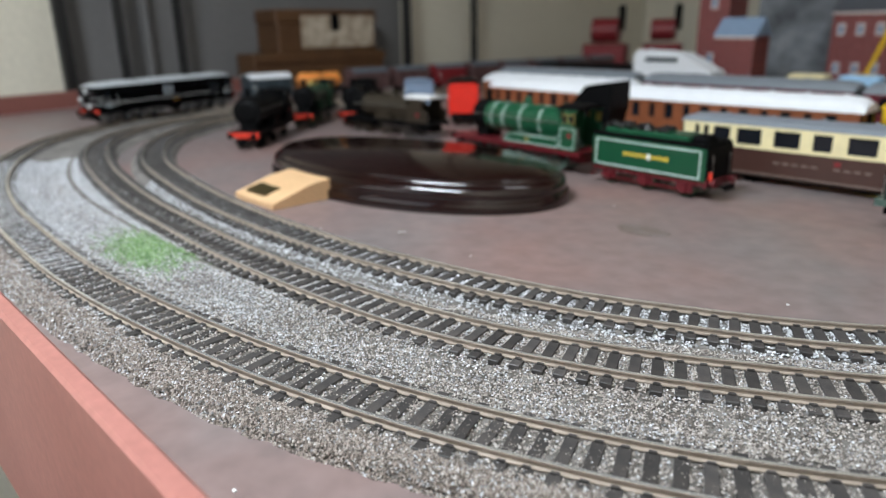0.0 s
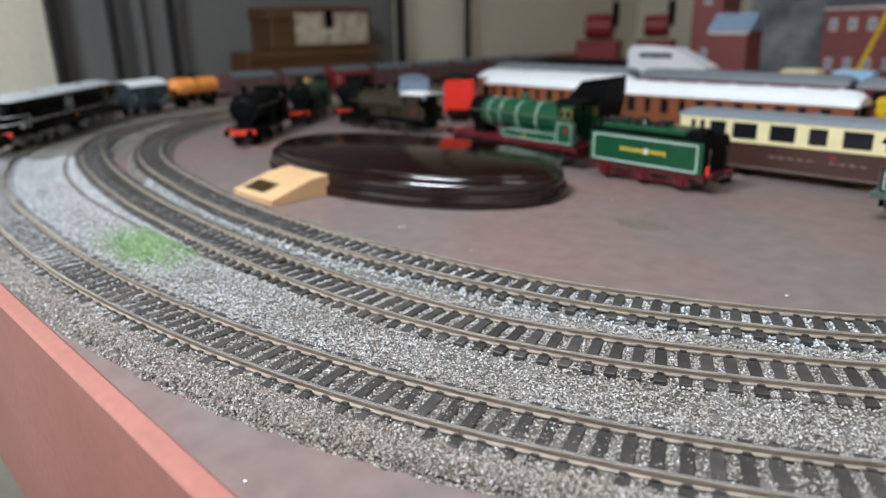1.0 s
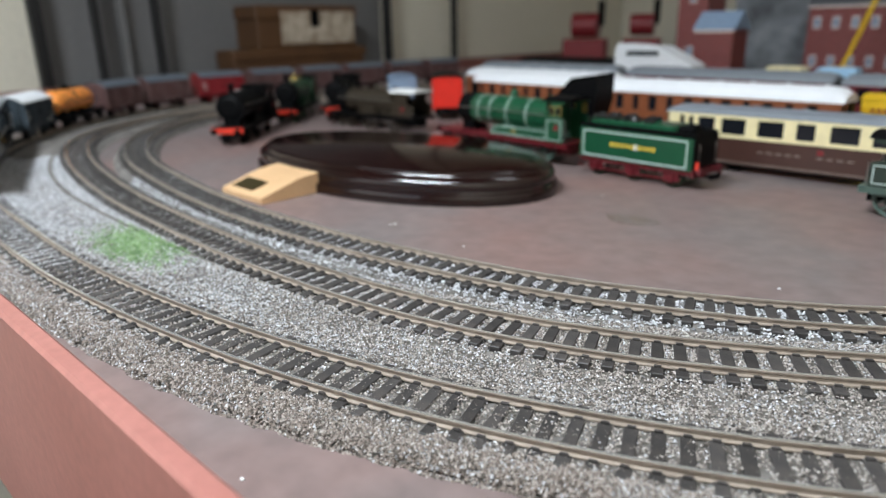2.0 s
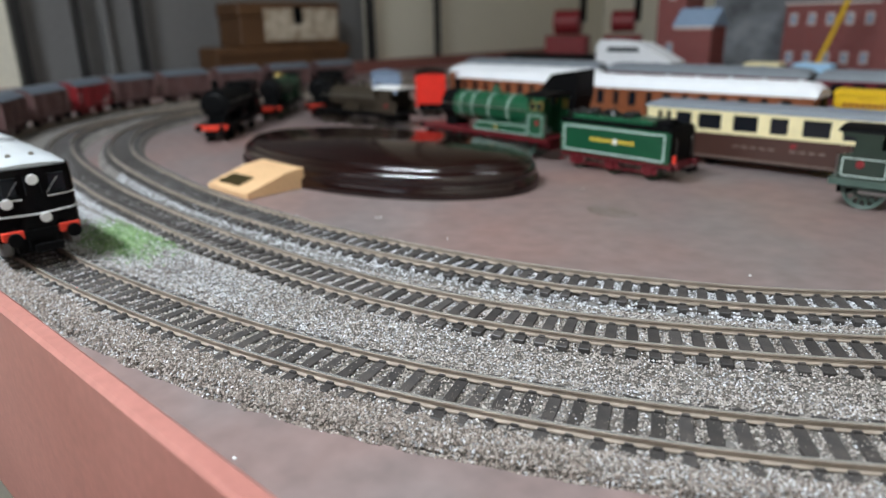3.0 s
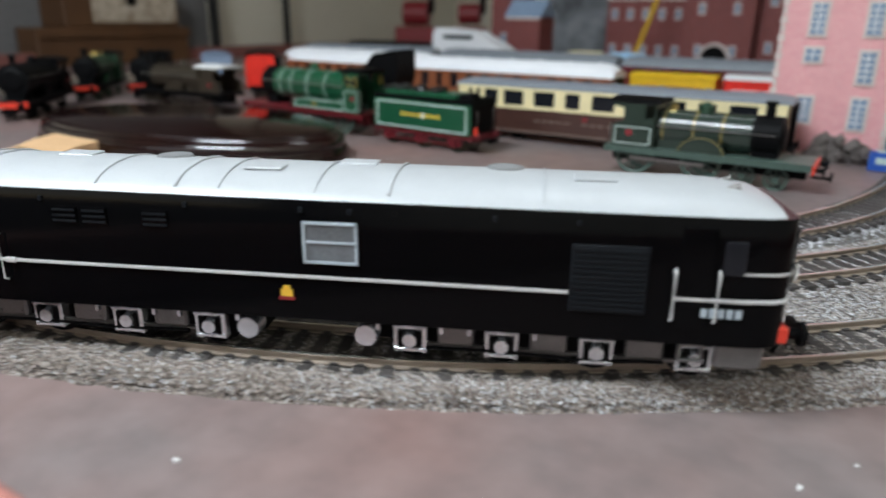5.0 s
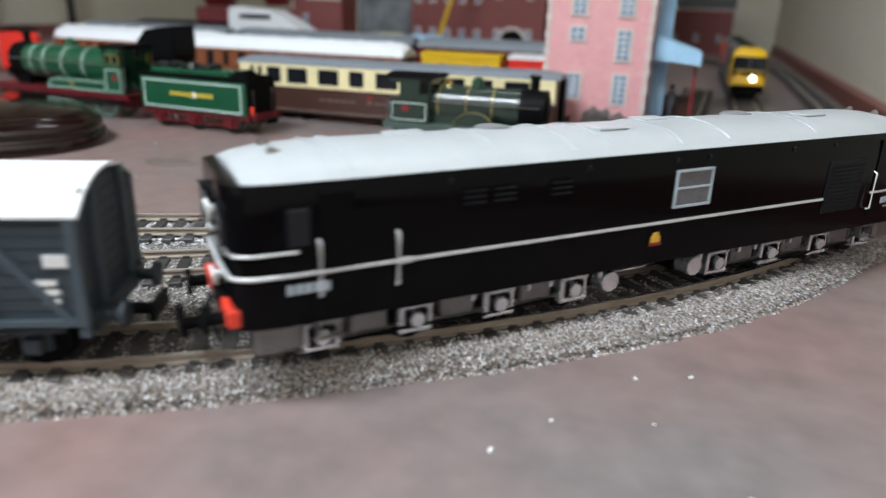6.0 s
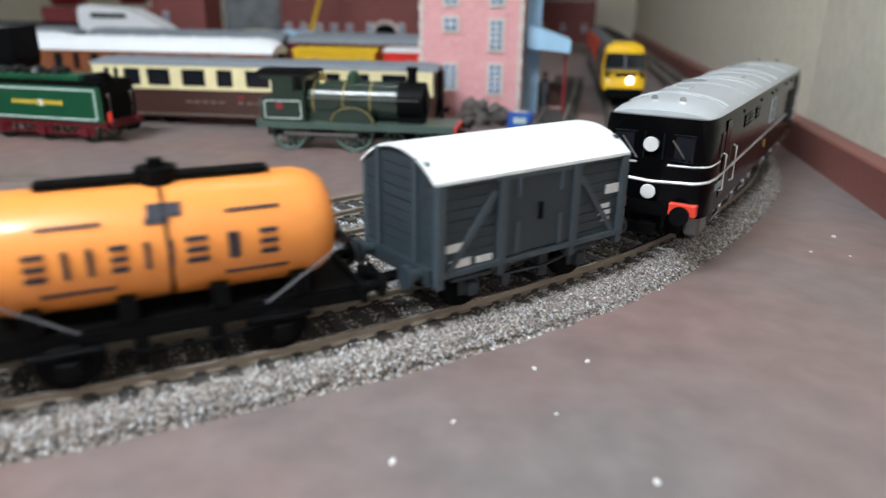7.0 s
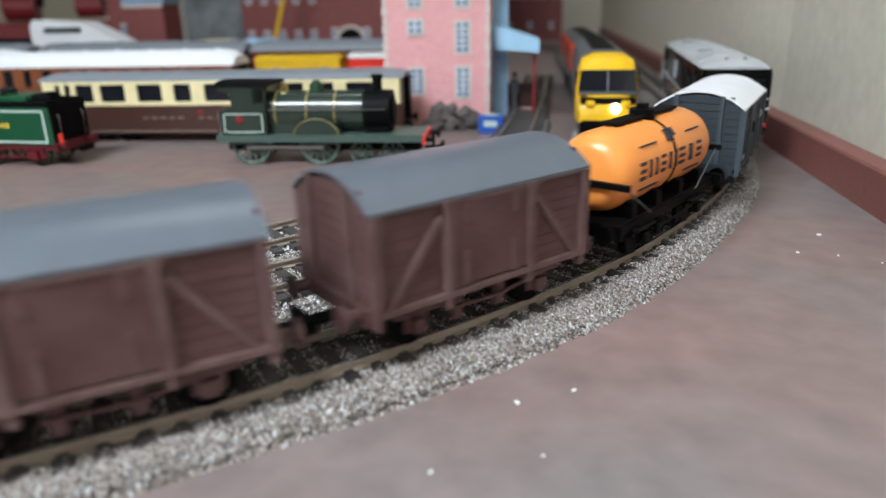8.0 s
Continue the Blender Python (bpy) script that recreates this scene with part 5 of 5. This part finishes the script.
loft(bm, [[(-0.016, -0.012, 0.012), (0.016, -0.012, 0.012), (0.016, 0.012, 0.012), (-0.016, 0.012, 0.012)], [(-0.022, -0.016, 0.040), (0.022, -0.016, 0.040), (0.022, 0.016, 0.040), (-0.022, 0.016, 0.040)],
    [(-0.004, -0.016, 0.060), (0.022, -0.016, 0.064), (0.022, 0.016, 0.064), (-0.004, 0.016, 0.060)]])
part("hopper", bm, M_BLACKMATT, h)
running_gear(h, 0.020, 0.011, M_BLACKMATT)


# ---- display stand and ramp ----
st = thing("display_plinth", pose(-0.334, 0.391, 0, 0, 0, 5), "dark varnished oval wooden plinth with a moulded edge", "wooden plinth")
bm = bmesh.new()
prof = [(1.0, 0.0), (1.0, 0.0055), (0.992, 0.0068), (0.972, 0.0074), (0.965, 0.0085), (0.972, 0.0100), (0.972, 0.0125), (0.955, 0.0150), (0.925, 0.0166), (0.905, 0.0170), (0.895, 0.0185), (0.88, 0.0190)]
A, B2 = 0.1355, 0.077
loft(bm, [[((A - 0.079 * (1 - k)) * math.cos(t), (B2 - 0.079 * (1 - k)) * math.sin(t), z) for t in (2 * math.pi * i / 96 for i in range(96))] for k, z in prof])
part("moulded_edge", bm, M_MAHOG, st, "", True)
bm = bmesh.new()
loft(bm, [[((A - 0.079 * (1 - k)) * math.cos(t), (B2 - 0.079 * (1 - k)) * math.sin(t), z) for t in (2 * math.pi * i / 96 for i in range(96))] for k, z in ((0.875, 0.0186), (0.872, 0.0196), (0.866, 0.0199))])
part("top_panel", bm, M_MAHOG, st, "", True)
rp = thing("loading_ramp", pose(-0.3525, 0.272, 0), "small pale wooden wedge with a dark metal plate", "wooden wedge")
bm = bmesh.new()
pr = [(0.0, 0.0), (0.048, 0.0), (0.048, 0.0138), (0.044, 0.0142), (0.030, 0.0125), (0.0, 0.0042)]
loft(bm, [[(-0.0255, y, z) for y, z in pr], [(0.0255, y, z) for y, z in pr]])
bmesh.ops.bevel(bm, geom=bm.edges[:], offset=0.0004, segments=1, affect="EDGES")
part("wedge", bm, M_WOOD, rp)
part("plate", boxes((-0.006, 0.011, 0.0074, 0.026, 0.013, 0.0008, 0, pose(0, 0, 0, 15.2, 0, 0))), M_BRASSPLATE, rp, "dark engraved metal plate")


# ---- model buildings ----
def window(parent, x, y, z, w, h, bars=4):
    f = part("window_frame", boxes((x, y, z, w + 0.0040, 0.0010, h + 0.0040)), M_STONE, parent, "pale stone surround")
    part("pane", boxes((x, y - 0.0006, z, w, 0.0006, h)), M_PANE, f)
    part("glazing_grid", boxes((x, y - 0.0011, z, 0.0007, 0.0006, h), *[(x, y - 0.0011, z - h / 2 + h * (i + 1) / (bars + 1), w, 0.0006, 0.0006) for i in range(bars)]), M_WHITE, f)
    return f


b = thing("pink_brick_building", pose(0.0665, 0.6100, 0), "tall model building of pink printed brick with pale quoins", "model building")
part("wall", boxes((0, 0.030, 0.085, 0.074, 0.06, 0.17)), M_PINKBRICK, b)
for x in (-0.0360, 0.0360):
    for i in range(28):
        part("quoin", boxes((x, 0.0005, 0.003 + i * 0.006, 0.0042 if i % 2 else 0.0028, 0.0024, 0.0052)), M_STONE, b)
for x, rows in ((0.0185, ((0.0325, 0.0195), (0.063, 0.0195), (0.0935, 0.0195))), (-0.0145, ((0.0335, 0.0165), (0.0702, 0.0080), (0.0935, 0.0195)))):
    for z, hh in rows:
        window(b, x, -0.0006, z, 0.0082 if hh > 0.01 else 0.0088, hh, 4 if hh > 0.01 else 1)
part("roof", prism([(-0.004, 0.17), (0.064, 0.17), (0.030, 0.195)], -0.040, 0.040), M_SKYBLUE, b)
part("plinth", boxes((0, 0.029, 0.002, 0.076, 0.064, 0.004)), M_STONE, b)
aw = thing("pale_blue_canopy", pose(0.1055, 0.6430, 0), "pale blue card canopy beside the brick building", "card canopy")
bm = bmesh.new()
pr = [(0.0, 0.054), (0.033, 0.051), (0.033, 0.0595), (0.0, 0.071)]
loft(bm, [[(x, -0.02, z) for x, z in pr], [(x, 0.03, z) for x, z in pr]])
part("canopy", bm, M_PALEBLUE, aw)
part("back_board", boxes((0.005, 0.005, 0.085, 0.011, 0.004, 0.17)), M_PALEBLUE, aw)
part("post", boxes((0.030, -0.010, 0.026, 0.002, 0.002, 0.052)), M_DKRED, aw)
part("low_wall", boxes((0.016, 0.02, 0.013, 0.034, 0.004, 0.026)), M_COACHBROWN, aw)
pb = thing("blue_card_box", pose(0.106, 0.590, 0.0, 0, 0, -4), "small blue printed box on the board", "box")
part("box_body", boxes((0, 0, 0.006, 0.017, 0.011, 0.012), bev=0.0004), M_BLUE, pb)
part("printed_bar", boxes((0, -0.0057, 0.007, 0.009, 0.0004, 0.004), (0, 0, 0.0123, 0.009, 0.006, 0.0004)), M_LINING, pb)
bm = bmesh.new()
rng = random.Random(9)
for i in range(46):
    t, q = rng.uniform(-1, 1), rng.uniform(0, 1)
    hgt = 0.020 * (1 - t * t * 0.8) * q
    r = bmesh.ops.create_icosphere(bm, subdivisions=1, radius=rng.uniform(0.004, 0.0065), matrix=Matrix.Translation((t * 0.018, rng.uniform(-0.009, 0.009) * (1 - 0.5 * q), hgt)))
    for vv in r["verts"]:
        vv.co += Vector((rng.uniform(-1, 1), rng.uniform(-1, 1), rng.uniform(-1, 1))) * 0.0012
ob = obj("rubble_heap", bm, M_ROCK)
ob.location = (0.079, 0.604, 0.0)
tagged(ob, "heap of dark grey stones against the brick building", "rubble", "", "stuff")
bm = bmesh.new()
cyl(bm, (0, -0.0015, 0.008), (0, -0.0015, 0.016), 0.0016, 0.0018, 8)
cyl(bm, (0, 0.0015, 0.008), (0, 0.0015, 0.016), 0.0016, 0.0018, 8)
cyl(bm, (0, 0, 0.016), (0, 0, 0.027), 0.0034, 0.0030, 10)
bmesh.ops.create_icosphere(bm, subdivisions=2, radius=0.0022, matrix=Matrix.Translation((0, 0, 0.030)))
cyl(bm, (-0.002, 0, 0.0), (0.002, 0, 0.0005), 0.004, None, 10)
cyl(bm, (0, 0, 0.0), (0, 0, 0.0085), 0.0028, None, 10)
ob = obj("figurine", bm, M_HSTGREY)
ob.location = (0.121, 0.655, 0.003)
tagged(ob, "tiny dark grey figurine standing by the track", "figurine")
pk = thing("pink_card_base", pose(0.121, 0.655, 0), "pink card ground beside the brick building", "card base")
part("card", boxes((0, 0, 0.001, 0.028, 0.030, 0.004), (0.004, 0.008, 0.004, 0.02, 0.012, 0.006), bev=0.0006), M_PINKBRICK, pk)


def brick_house(m, w, d, h, label, roof=True, arch=False, cols=3, rows=2, roof_mat=None):
    e = thing("brick_building", m, label, "model building", "far brick buildings")
    part("wall", boxes((0, d / 2, h / 2, w, d, h)), M_REDBRICK, e)
    if roof:
        part("roof", prism([(-0.003, h), (d + 0.003, h), (d / 2, h + 0.025)], -w / 2 - 0.003, w / 2 + 0.003), roof_mat or M_HSTGREY, e)
    for i in range(cols):
        for j in range(rows):
            x = -w / 2 + w * (i + 0.5) / cols
            z = h * (0.35 + 0.45 * j)
            f = part("window_frame", boxes((x, -0.0006, z, 0.0105, 0.0012, 0.0170)), M_STONE, e)
            part("pane", boxes((x, -0.0014, z, 0.0070, 0.0008, 0.0130)), M_PANE, f)
    part("cornice", boxes((0, -0.0006, h - 0.002, w + 0.002, 0.003, 0.0035)), M_STONE, e)
    if arch:
        pts = [(-0.019, 0.0), (-0.019, 0.036)] + [(0.019 * math.cos(a), 0.036 + 0.019 * math.sin(a)) for a in np.linspace(math.pi, 0, 13)] + [(0.019, 0.036), (0.019, 0.0)]
        bm = bmesh.new()
        loft(bm, [[(x * 1.2, -0.003, z * 1.08) for x, z in pts], [(x * 1.2, 0.001, z * 1.08) for x, z in pts]])
        s2 = part("arch_surround", bm, M_STONE, e)
        bm = bmesh.new()
        loft(bm, [[(x, -0.0042, z) for x, z in pts], [(x, -0.0030, z) for x, z in pts]])
        part("arch_opening", bm, M_BLACKMATT, s2)
    return e


brick_house(pose(-0.135, 1.19, 0), 0.10, 0.08, 0.135, "red brick model building with a round arched gateway", True, True, 2, 2)
brick_house(pose(-0.257, 1.23, 0), 0.13, 0.08, 0.125, "long red brick model building", True, False, 5, 2)
brick_house(pose(-0.032, 1.22, 0), 0.10, 0.08, 0.150, "tall red brick model building", True, False, 3, 3)
brick_house(pose(-0.384, 1.04, 0), 0.055, 0.05, 0.094, "red brick model tower with a blue-grey roof", True, False, 1, 1, M_SKYBLUE)
brick_house(pose(-0.437, 1.08, 0), 0.046, 0.06, 0.175, "tall narrow red brick model building", False, False, 1, 2)
brick_house(pose(-0.302, 1.32, 0), 0.09, 0.08, 0.115, "red brick model building with a gable", True, False, 3, 2)
brick_house(pose(0.120, 1.84, 0), 0.20, 0.08, 0.10, "dark red brick engine shed behind the tracks", True, False, 4, 1)
# White sloped shape of unclear kind; the hidden lower part is made up.
wd = thing("white_ramp_building", pose(-0.424, 0.938, 0), "low white shape with a sloping top", "model building")
bm = bmesh.new()
pr = [(-0.055, 0.0), (0.060, 0.0), (0.060, 0.050), (0.012, 0.074), (-0.050, 0.078), (-0.055, 0.070)]
loft(bm, [[(x, 0.0, z) for x, z in pr], [(x, 0.04, z) for x, z in pr]])
part("shell", bm, M_VANROOF, wd)
part("opening", boxes((-0.012, -0.0008, 0.0655, 0.048, 0.0012, 0.006)), M_GREYVAN, wd)
for x, y, c2, n2 in ((-0.21, 1.0, M_PALEBLUE, "pale blue model lorry"), (-0.27, 1.0, M_COACHCREAM, "cream model lorry")):
    v2 = thing("model_lorry", pose(x, y, 0.0), n2 + " parked among the buildings", "model lorry")
    part("load_box", boxes((0.004, 0, 0.034, 0.046, 0.026, 0.030), bev=0.003), c2, v2)
    part("cab", boxes((-0.027, 0, 0.026, 0.014, 0.026, 0.022), bev=0.003), c2, v2)
    part("chassis", boxes((0, 0, 0.014, 0.070, 0.020, 0.008)), M_BLACKMATT, v2)
    for wx in (-0.022, 0.02):
        part("wheel", rod((wx, -0.014, 0.008), (wx, 0.014, 0.008), 0.008, None, 14), M_BLACKMATT, v2)
cr = thing("model_crane", pose(-0.25, 1.16, 0), "yellow model crane by the brick buildings", "model crane")
part("jib", tube([(0, 0, 0.03), (0.02, 0, 0.09), (0.035, 0, 0.14)], 0.003, 6), M_YELLOW, cr)
part("crane_base", boxes((0, 0, 0.02, 0.03, 0.03, 0.04), bev=0.002), M_YELLOW, cr)
# Two unclear dark red shapes; base, barrel and funnel are made up.
for x, y, k in ((-0.90, 1.50, 1.0), (-0.78, 1.55, 0.85)):
    rd = thing("red_toy_engine", pose(x, y, 0.0, 0, 0, 20), "dark red rounded shape of unclear kind", "toy", "dark red toys")
    bm = rod((-0.03 * k, 0, 0.10), (0.03 * k, 0, 0.10), 0.028 * k, None, 20)
    part("boiler", bm, M_DKRED, rd, "", True)
    part("toy_base", boxes((0, 0, 0.035, 0.10 * k, 0.05 * k, 0.07), bev=0.003), M_DKRED, rd)
    part("funnel", rod((0.035 * k, 0, 0.10), (0.035 * k, 0, 0.155), 0.008), M_BLACKMATT, rd)
structure("backdrop_scene", boxes((-0.22, 1.46, 0.16, 0.62, 0.008, 0.32)), M_SCENE, "grey printed backscene board")

# ---- chest, posts and shelf at the west wall ----
for y, w in ((0.406, 0.017), (0.497, 0.010), (0.600, 0.010), (0.552, 0.01), (1.137, 0.015), (1.36, 0.008)):
    p2 = thing("shelf_upright", pose(-1.2 if y != 0.552 else -1.23, y, 0), "dark vertical upright against the wall", "upright", "wall uprights")
    part("upright_bar", boxes((0, 0, 0.3, 0.02, w, 1.8), bev=0.002), M_POST if y != 0.552 else M_GREYWALL, p2)
cs = thing("wooden_chest", pose(-1.215, 0.902, 0.068), "brown wooden chest with a worn paper label and dark clasp", "wooden chest")
part("chest_body", boxes((0, 0, 0.0275, 0.09, 0.240, 0.055), bev=0.002), M_CHEST, cs)
part("lid", boxes((0, 0, 0.069, 0.094, 0.246, 0.027), bev=0.003), M_CHEST, cs)
part("label_sheet", boxes((0.0475, 0.022, 0.040, 0.001, 0.180, 0.062)), M_PAPER, cs, "pale worn paper label")
part("clasp", boxes((0.049, 0.012, 0.058, 0.004, 0.020, 0.034), bev=0.001), M_BLACKMATT, cs)
sh = thing("wooden_shelf_box", pose(-1.205, 0.883, 0), "low brown wooden box under the chest", "wooden box")
part("box_body", boxes((0, 0, 0.033, 0.07, 0.315, 0.070), bev=0.002), M_CHEST, sh)
part("front_rail", boxes((0.037, 0, 0.058, 0.006, 0.320, 0.016), bev=0.001), M_CHEST, sh)

# ---- unseen strip lights, added to go with the two area lamps ----
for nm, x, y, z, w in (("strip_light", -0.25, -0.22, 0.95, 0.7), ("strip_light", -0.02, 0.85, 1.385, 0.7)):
    s3 = thing(nm, pose(x, y, z), "unseen white strip light added over the layout", "strip light", "strip lights")
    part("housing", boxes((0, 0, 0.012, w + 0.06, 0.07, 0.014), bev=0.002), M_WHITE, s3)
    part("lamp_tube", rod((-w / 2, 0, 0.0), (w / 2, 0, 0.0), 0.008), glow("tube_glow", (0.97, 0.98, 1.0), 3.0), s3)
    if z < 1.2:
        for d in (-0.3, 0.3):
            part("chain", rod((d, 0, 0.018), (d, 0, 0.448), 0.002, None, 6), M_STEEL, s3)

# flecks of paint and dust on the board, and a brown ring left by a wet tin
bm = bmesh.new()
ring = [((0.016 + 0.002 * math.sin(3 * a)) * math.cos(a), 0.010 * math.sin(a)) for a in np.linspace(0, 2 * math.pi, 28, endpoint=False)]
loft(bm, [[(x, y, 0.0) for x, y in ring], [(x * 0.9, y * 0.9, 0.0003) for x, y in ring]])
st2 = obj("stain", bm, mat("brown_stain", (0.155, 0.112, 0.095), 0.4, 0, (0.20, 0.165, 0.158), 0.9, 120, 500, 0.05))
st2.location = (-0.134, 0.394, 0)
tagged(st2, "dried brown stain on the painted board", "stain")
bm = bmesh.new()
rng = random.Random(12)
for i in range(150):
    x, y = rng.uniform(-0.3, 0.26), rng.uniform(0.11, 0.46)
    s2 = OUTER.near(x, y)
    d = OUTER.way(s2)
    o = (x - OUTER.at(s2)[0]) * -d[1] + (y - OUTER.at(s2)[1]) * d[0]
    if o > -0.028 and i % 6:
        continue
    if -0.03 < o < 0.09:
        continue
    k = rng.uniform(0.0003, 0.0009)
    box(bm, x, y, k * 0.3, k * 1.6, k, k * 0.6, 0, pose(0, 0, 0, 0, 0, rng.uniform(0, 180)))
tagged(obj("dust_flecks", bm, M_WHITE), "small white flecks on the board", "flecks", "", "stuff")


# ---- the express train on the middle track ----
def express(m, lead):
    e = thing("express_power_car" if lead else "express_coach", m, "model express power car with yellow cab and a lit lamp" if lead else "model express coach in dark grey and orange-red", "locomotive" if lead else "railway coach")
    L, W = 0.115, 0.0172
    def ring(x, k, h, low=0.012):
        return [(x, -W * k, low), (x, -W * k, 0.012 + (h - 0.012) * 0.66), (x, -W * k * 0.86, 0.012 + (h - 0.012) * 0.90), (x, -W * k * 0.5, h), (x, W * k * 0.5, h), (x, W * k * 0.86, 0.012 + (h - 0.012) * 0.90), (x, W * k, 0.012 + (h - 0.012) * 0.66), (x, W * k, low)]
    if lead:
        bm = bmesh.new()
        loft(bm, [ring(-L, 1, 0.0475), ring(0.086, 1, 0.0475)])
        part("body", bm, M_HSTGREY, e, "dark grey body")
        bm = bmesh.new()
        loft(bm, [ring(0.084, 1, 0.0477), ring(0.092, 1.0, 0.0474), ring(0.099, 0.99, 0.0445), ring(0.1035, 0.98, 0.0385), ring(0.1080, 0.96, 0.0275), ring(0.116, 0.92, 0.0250), ring(0.119, 0.86, 0.0190)])
        part("cab", bm, M_HSTYEL, e, "yellow sloping cab", True)
        bm = bmesh.new()
        loft(bm, [[(0.1020, -0.0150, 0.0390), (0.1020, 0.0150, 0.0390), (0.1044, 0.0150, 0.0394), (0.1044, -0.0150, 0.0394)], [(0.1066, -0.0160, 0.0275), (0.1066, 0.0160, 0.0275), (0.1090, 0.0160, 0.0282), (0.1090, -0.0160, 0.0282)]])
        ws = part("windscreen", bm, M_DARKGLASS, e)
        part("windscreen_pillar", tube([(0.1046, 0, 0.0394), (0.1092, 0, 0.0282)], 0.0005, 5), M_HSTGREY, ws)
        part("windscreen_sill", boxes((0.1098, 0, 0.0272, 0.0030, 0.0318, 0.0016), bev=0.0004), M_HSTGREY, ws)
        part("valance", boxes((0.112, 0, 0.0095, 0.016, 0.029, 0.008), bev=0.001), M_BLACKMATT, e)
        part("nose_band", boxes((0.1120, 0, 0.0238, 0.0130, 0.0300, 0.0034), bev=0.001), M_BLACKMATT, e)
        for k in (1, -1):
            part("lamp_housing", boxes((0.1186, k * 0.0095, 0.0225, 0.0024, 0.0050, 0.0036), bev=0.0008), M_HSTYEL, e)
            part("cab_side_window", boxes((0.0960, k * 0.0172, 0.0345, 0.0080, 0.0008, 0.0080), bev=0.0003), M_DARKGLASS, e)
        part("head_lamp", rod((0.1185, 0.004, 0.0200), (0.1205, 0.004, 0.0200), 0.0026, None, 14), M_LAMP, e, "lit white head lamp")
    else:
        bm = bmesh.new()
        loft(bm, [ring(-L, 1, 0.0475), ring(L, 1, 0.0475)])
        part("body", bm, M_HSTGREY, e)
    for k in (1, -1):
        part("orange_band", boxes((-0.090 if lead else 0, k * (W + 0.0002), 0.0275, 0.048 if lead else 0.228, 0.0005, 0.018)), M_ORRED, e)
        part("orange_shoulder", boxes((-0.090 if lead else 0, k * (W - 0.0014), 0.0395, 0.048 if lead else 0.228, 0.0034, 0.0050), bev=0.0006), M_ORRED, e)
        part("window_band", boxes((-0.02 if lead else 0, k * (W + 0.0003), 0.0205, 0.15 if lead else 0.21, 0.0006, 0.0060)), M_DARKGLASS, e)
    part("roof_band", boxes((-0.03 if lead else 0, 0, 0.0476, 0.16 if lead else 0.226, 0.014, 0.0010)), M_BLACKMATT, e)
    for c in (-0.075, 0.070):
        bg = part("bogie", boxes((c, 0, 0.0070, 0.045, 0.024, 0.006)), M_BLACKMATT, e)
        for x in (-0.014, 0.014):
            wheel(bg, c + x, 0.0062)
    return e


TRAIN = []
LOCO = diesel(Matrix.Identity(4))
TRAIN.append((LOCO, 0.0, 0.0605))
v = box_van(Matrix.Identity(4), M_GREYVAN, M_GREYTRIM, M_VANROOF, "dark grey goods van with a white roof")
TRAIN.append((v, 0.1688, 0.0195))
v = tank_wagon(Matrix.Identity(4))
TRAIN.append((v, 0.2565, 0.021))
brown_van = box_van(Matrix.Identity(4), M_BROWNVAN, M_BROWNTRIM, M_GREYROOF, "weathered brown goods van with a grey roof", marks=False)
TRAIN.append((brown_van, 0.3455, 0.0195))
for i in range(1, 8):
    if i == 2:
        c = box_van(Matrix.Identity(4), M_DKRED, M_DKRED, M_GREYROOF, "dark red goods van with white end markings", marks=True)
    else:
        c = copy_thing(brown_van, Matrix.Identity(4))
    TRAIN.append((c, 0.3455 + 0.084 * i, 0.0195))
EXPRESS = [(express(Matrix.Identity(4), True), 0.0), (express(Matrix.Identity(4), False), 0.243)]


# ---- what moves ----
def motions():
    # metres along the outer track of the locomotive's middle, by time
    base = OUTER.near(-0.375, 0.139)
    run = [(0.0, -0.594), (3.5, 0.0915), (4.0, 0.1850), (5.5, 0.4500), (6.0, 0.5335), (6.5, 0.6115), (7.0, 0.6965), (7.5, 0.7765), (8.0, 0.8640)]
    coef = np.polyfit([t for t, s in run], [s for t, s in run], 5)
    times = [float(t) for t in np.arange(0, 8.01, 0.25)]
    for ob, back, half in TRAIN:
        walk(ob, [(t, OUTER.stand(base + float(np.polyval(coef, t)) - back, half, RAIL)) for t in times])
    stop = MIDDLE.near(0.168, 0.500) + 0.1195
    for ob, back in EXPRESS:
        rows = []
        for t in times:
            s = stop + (8.0 - t) * 0.165 + back
            m = MIDDLE.stand(s, 0.07, RAIL)
            rows.append((t, m @ pose(0, 0, 0, 0, 0, 180)))
        walk(ob, rows)


motions()
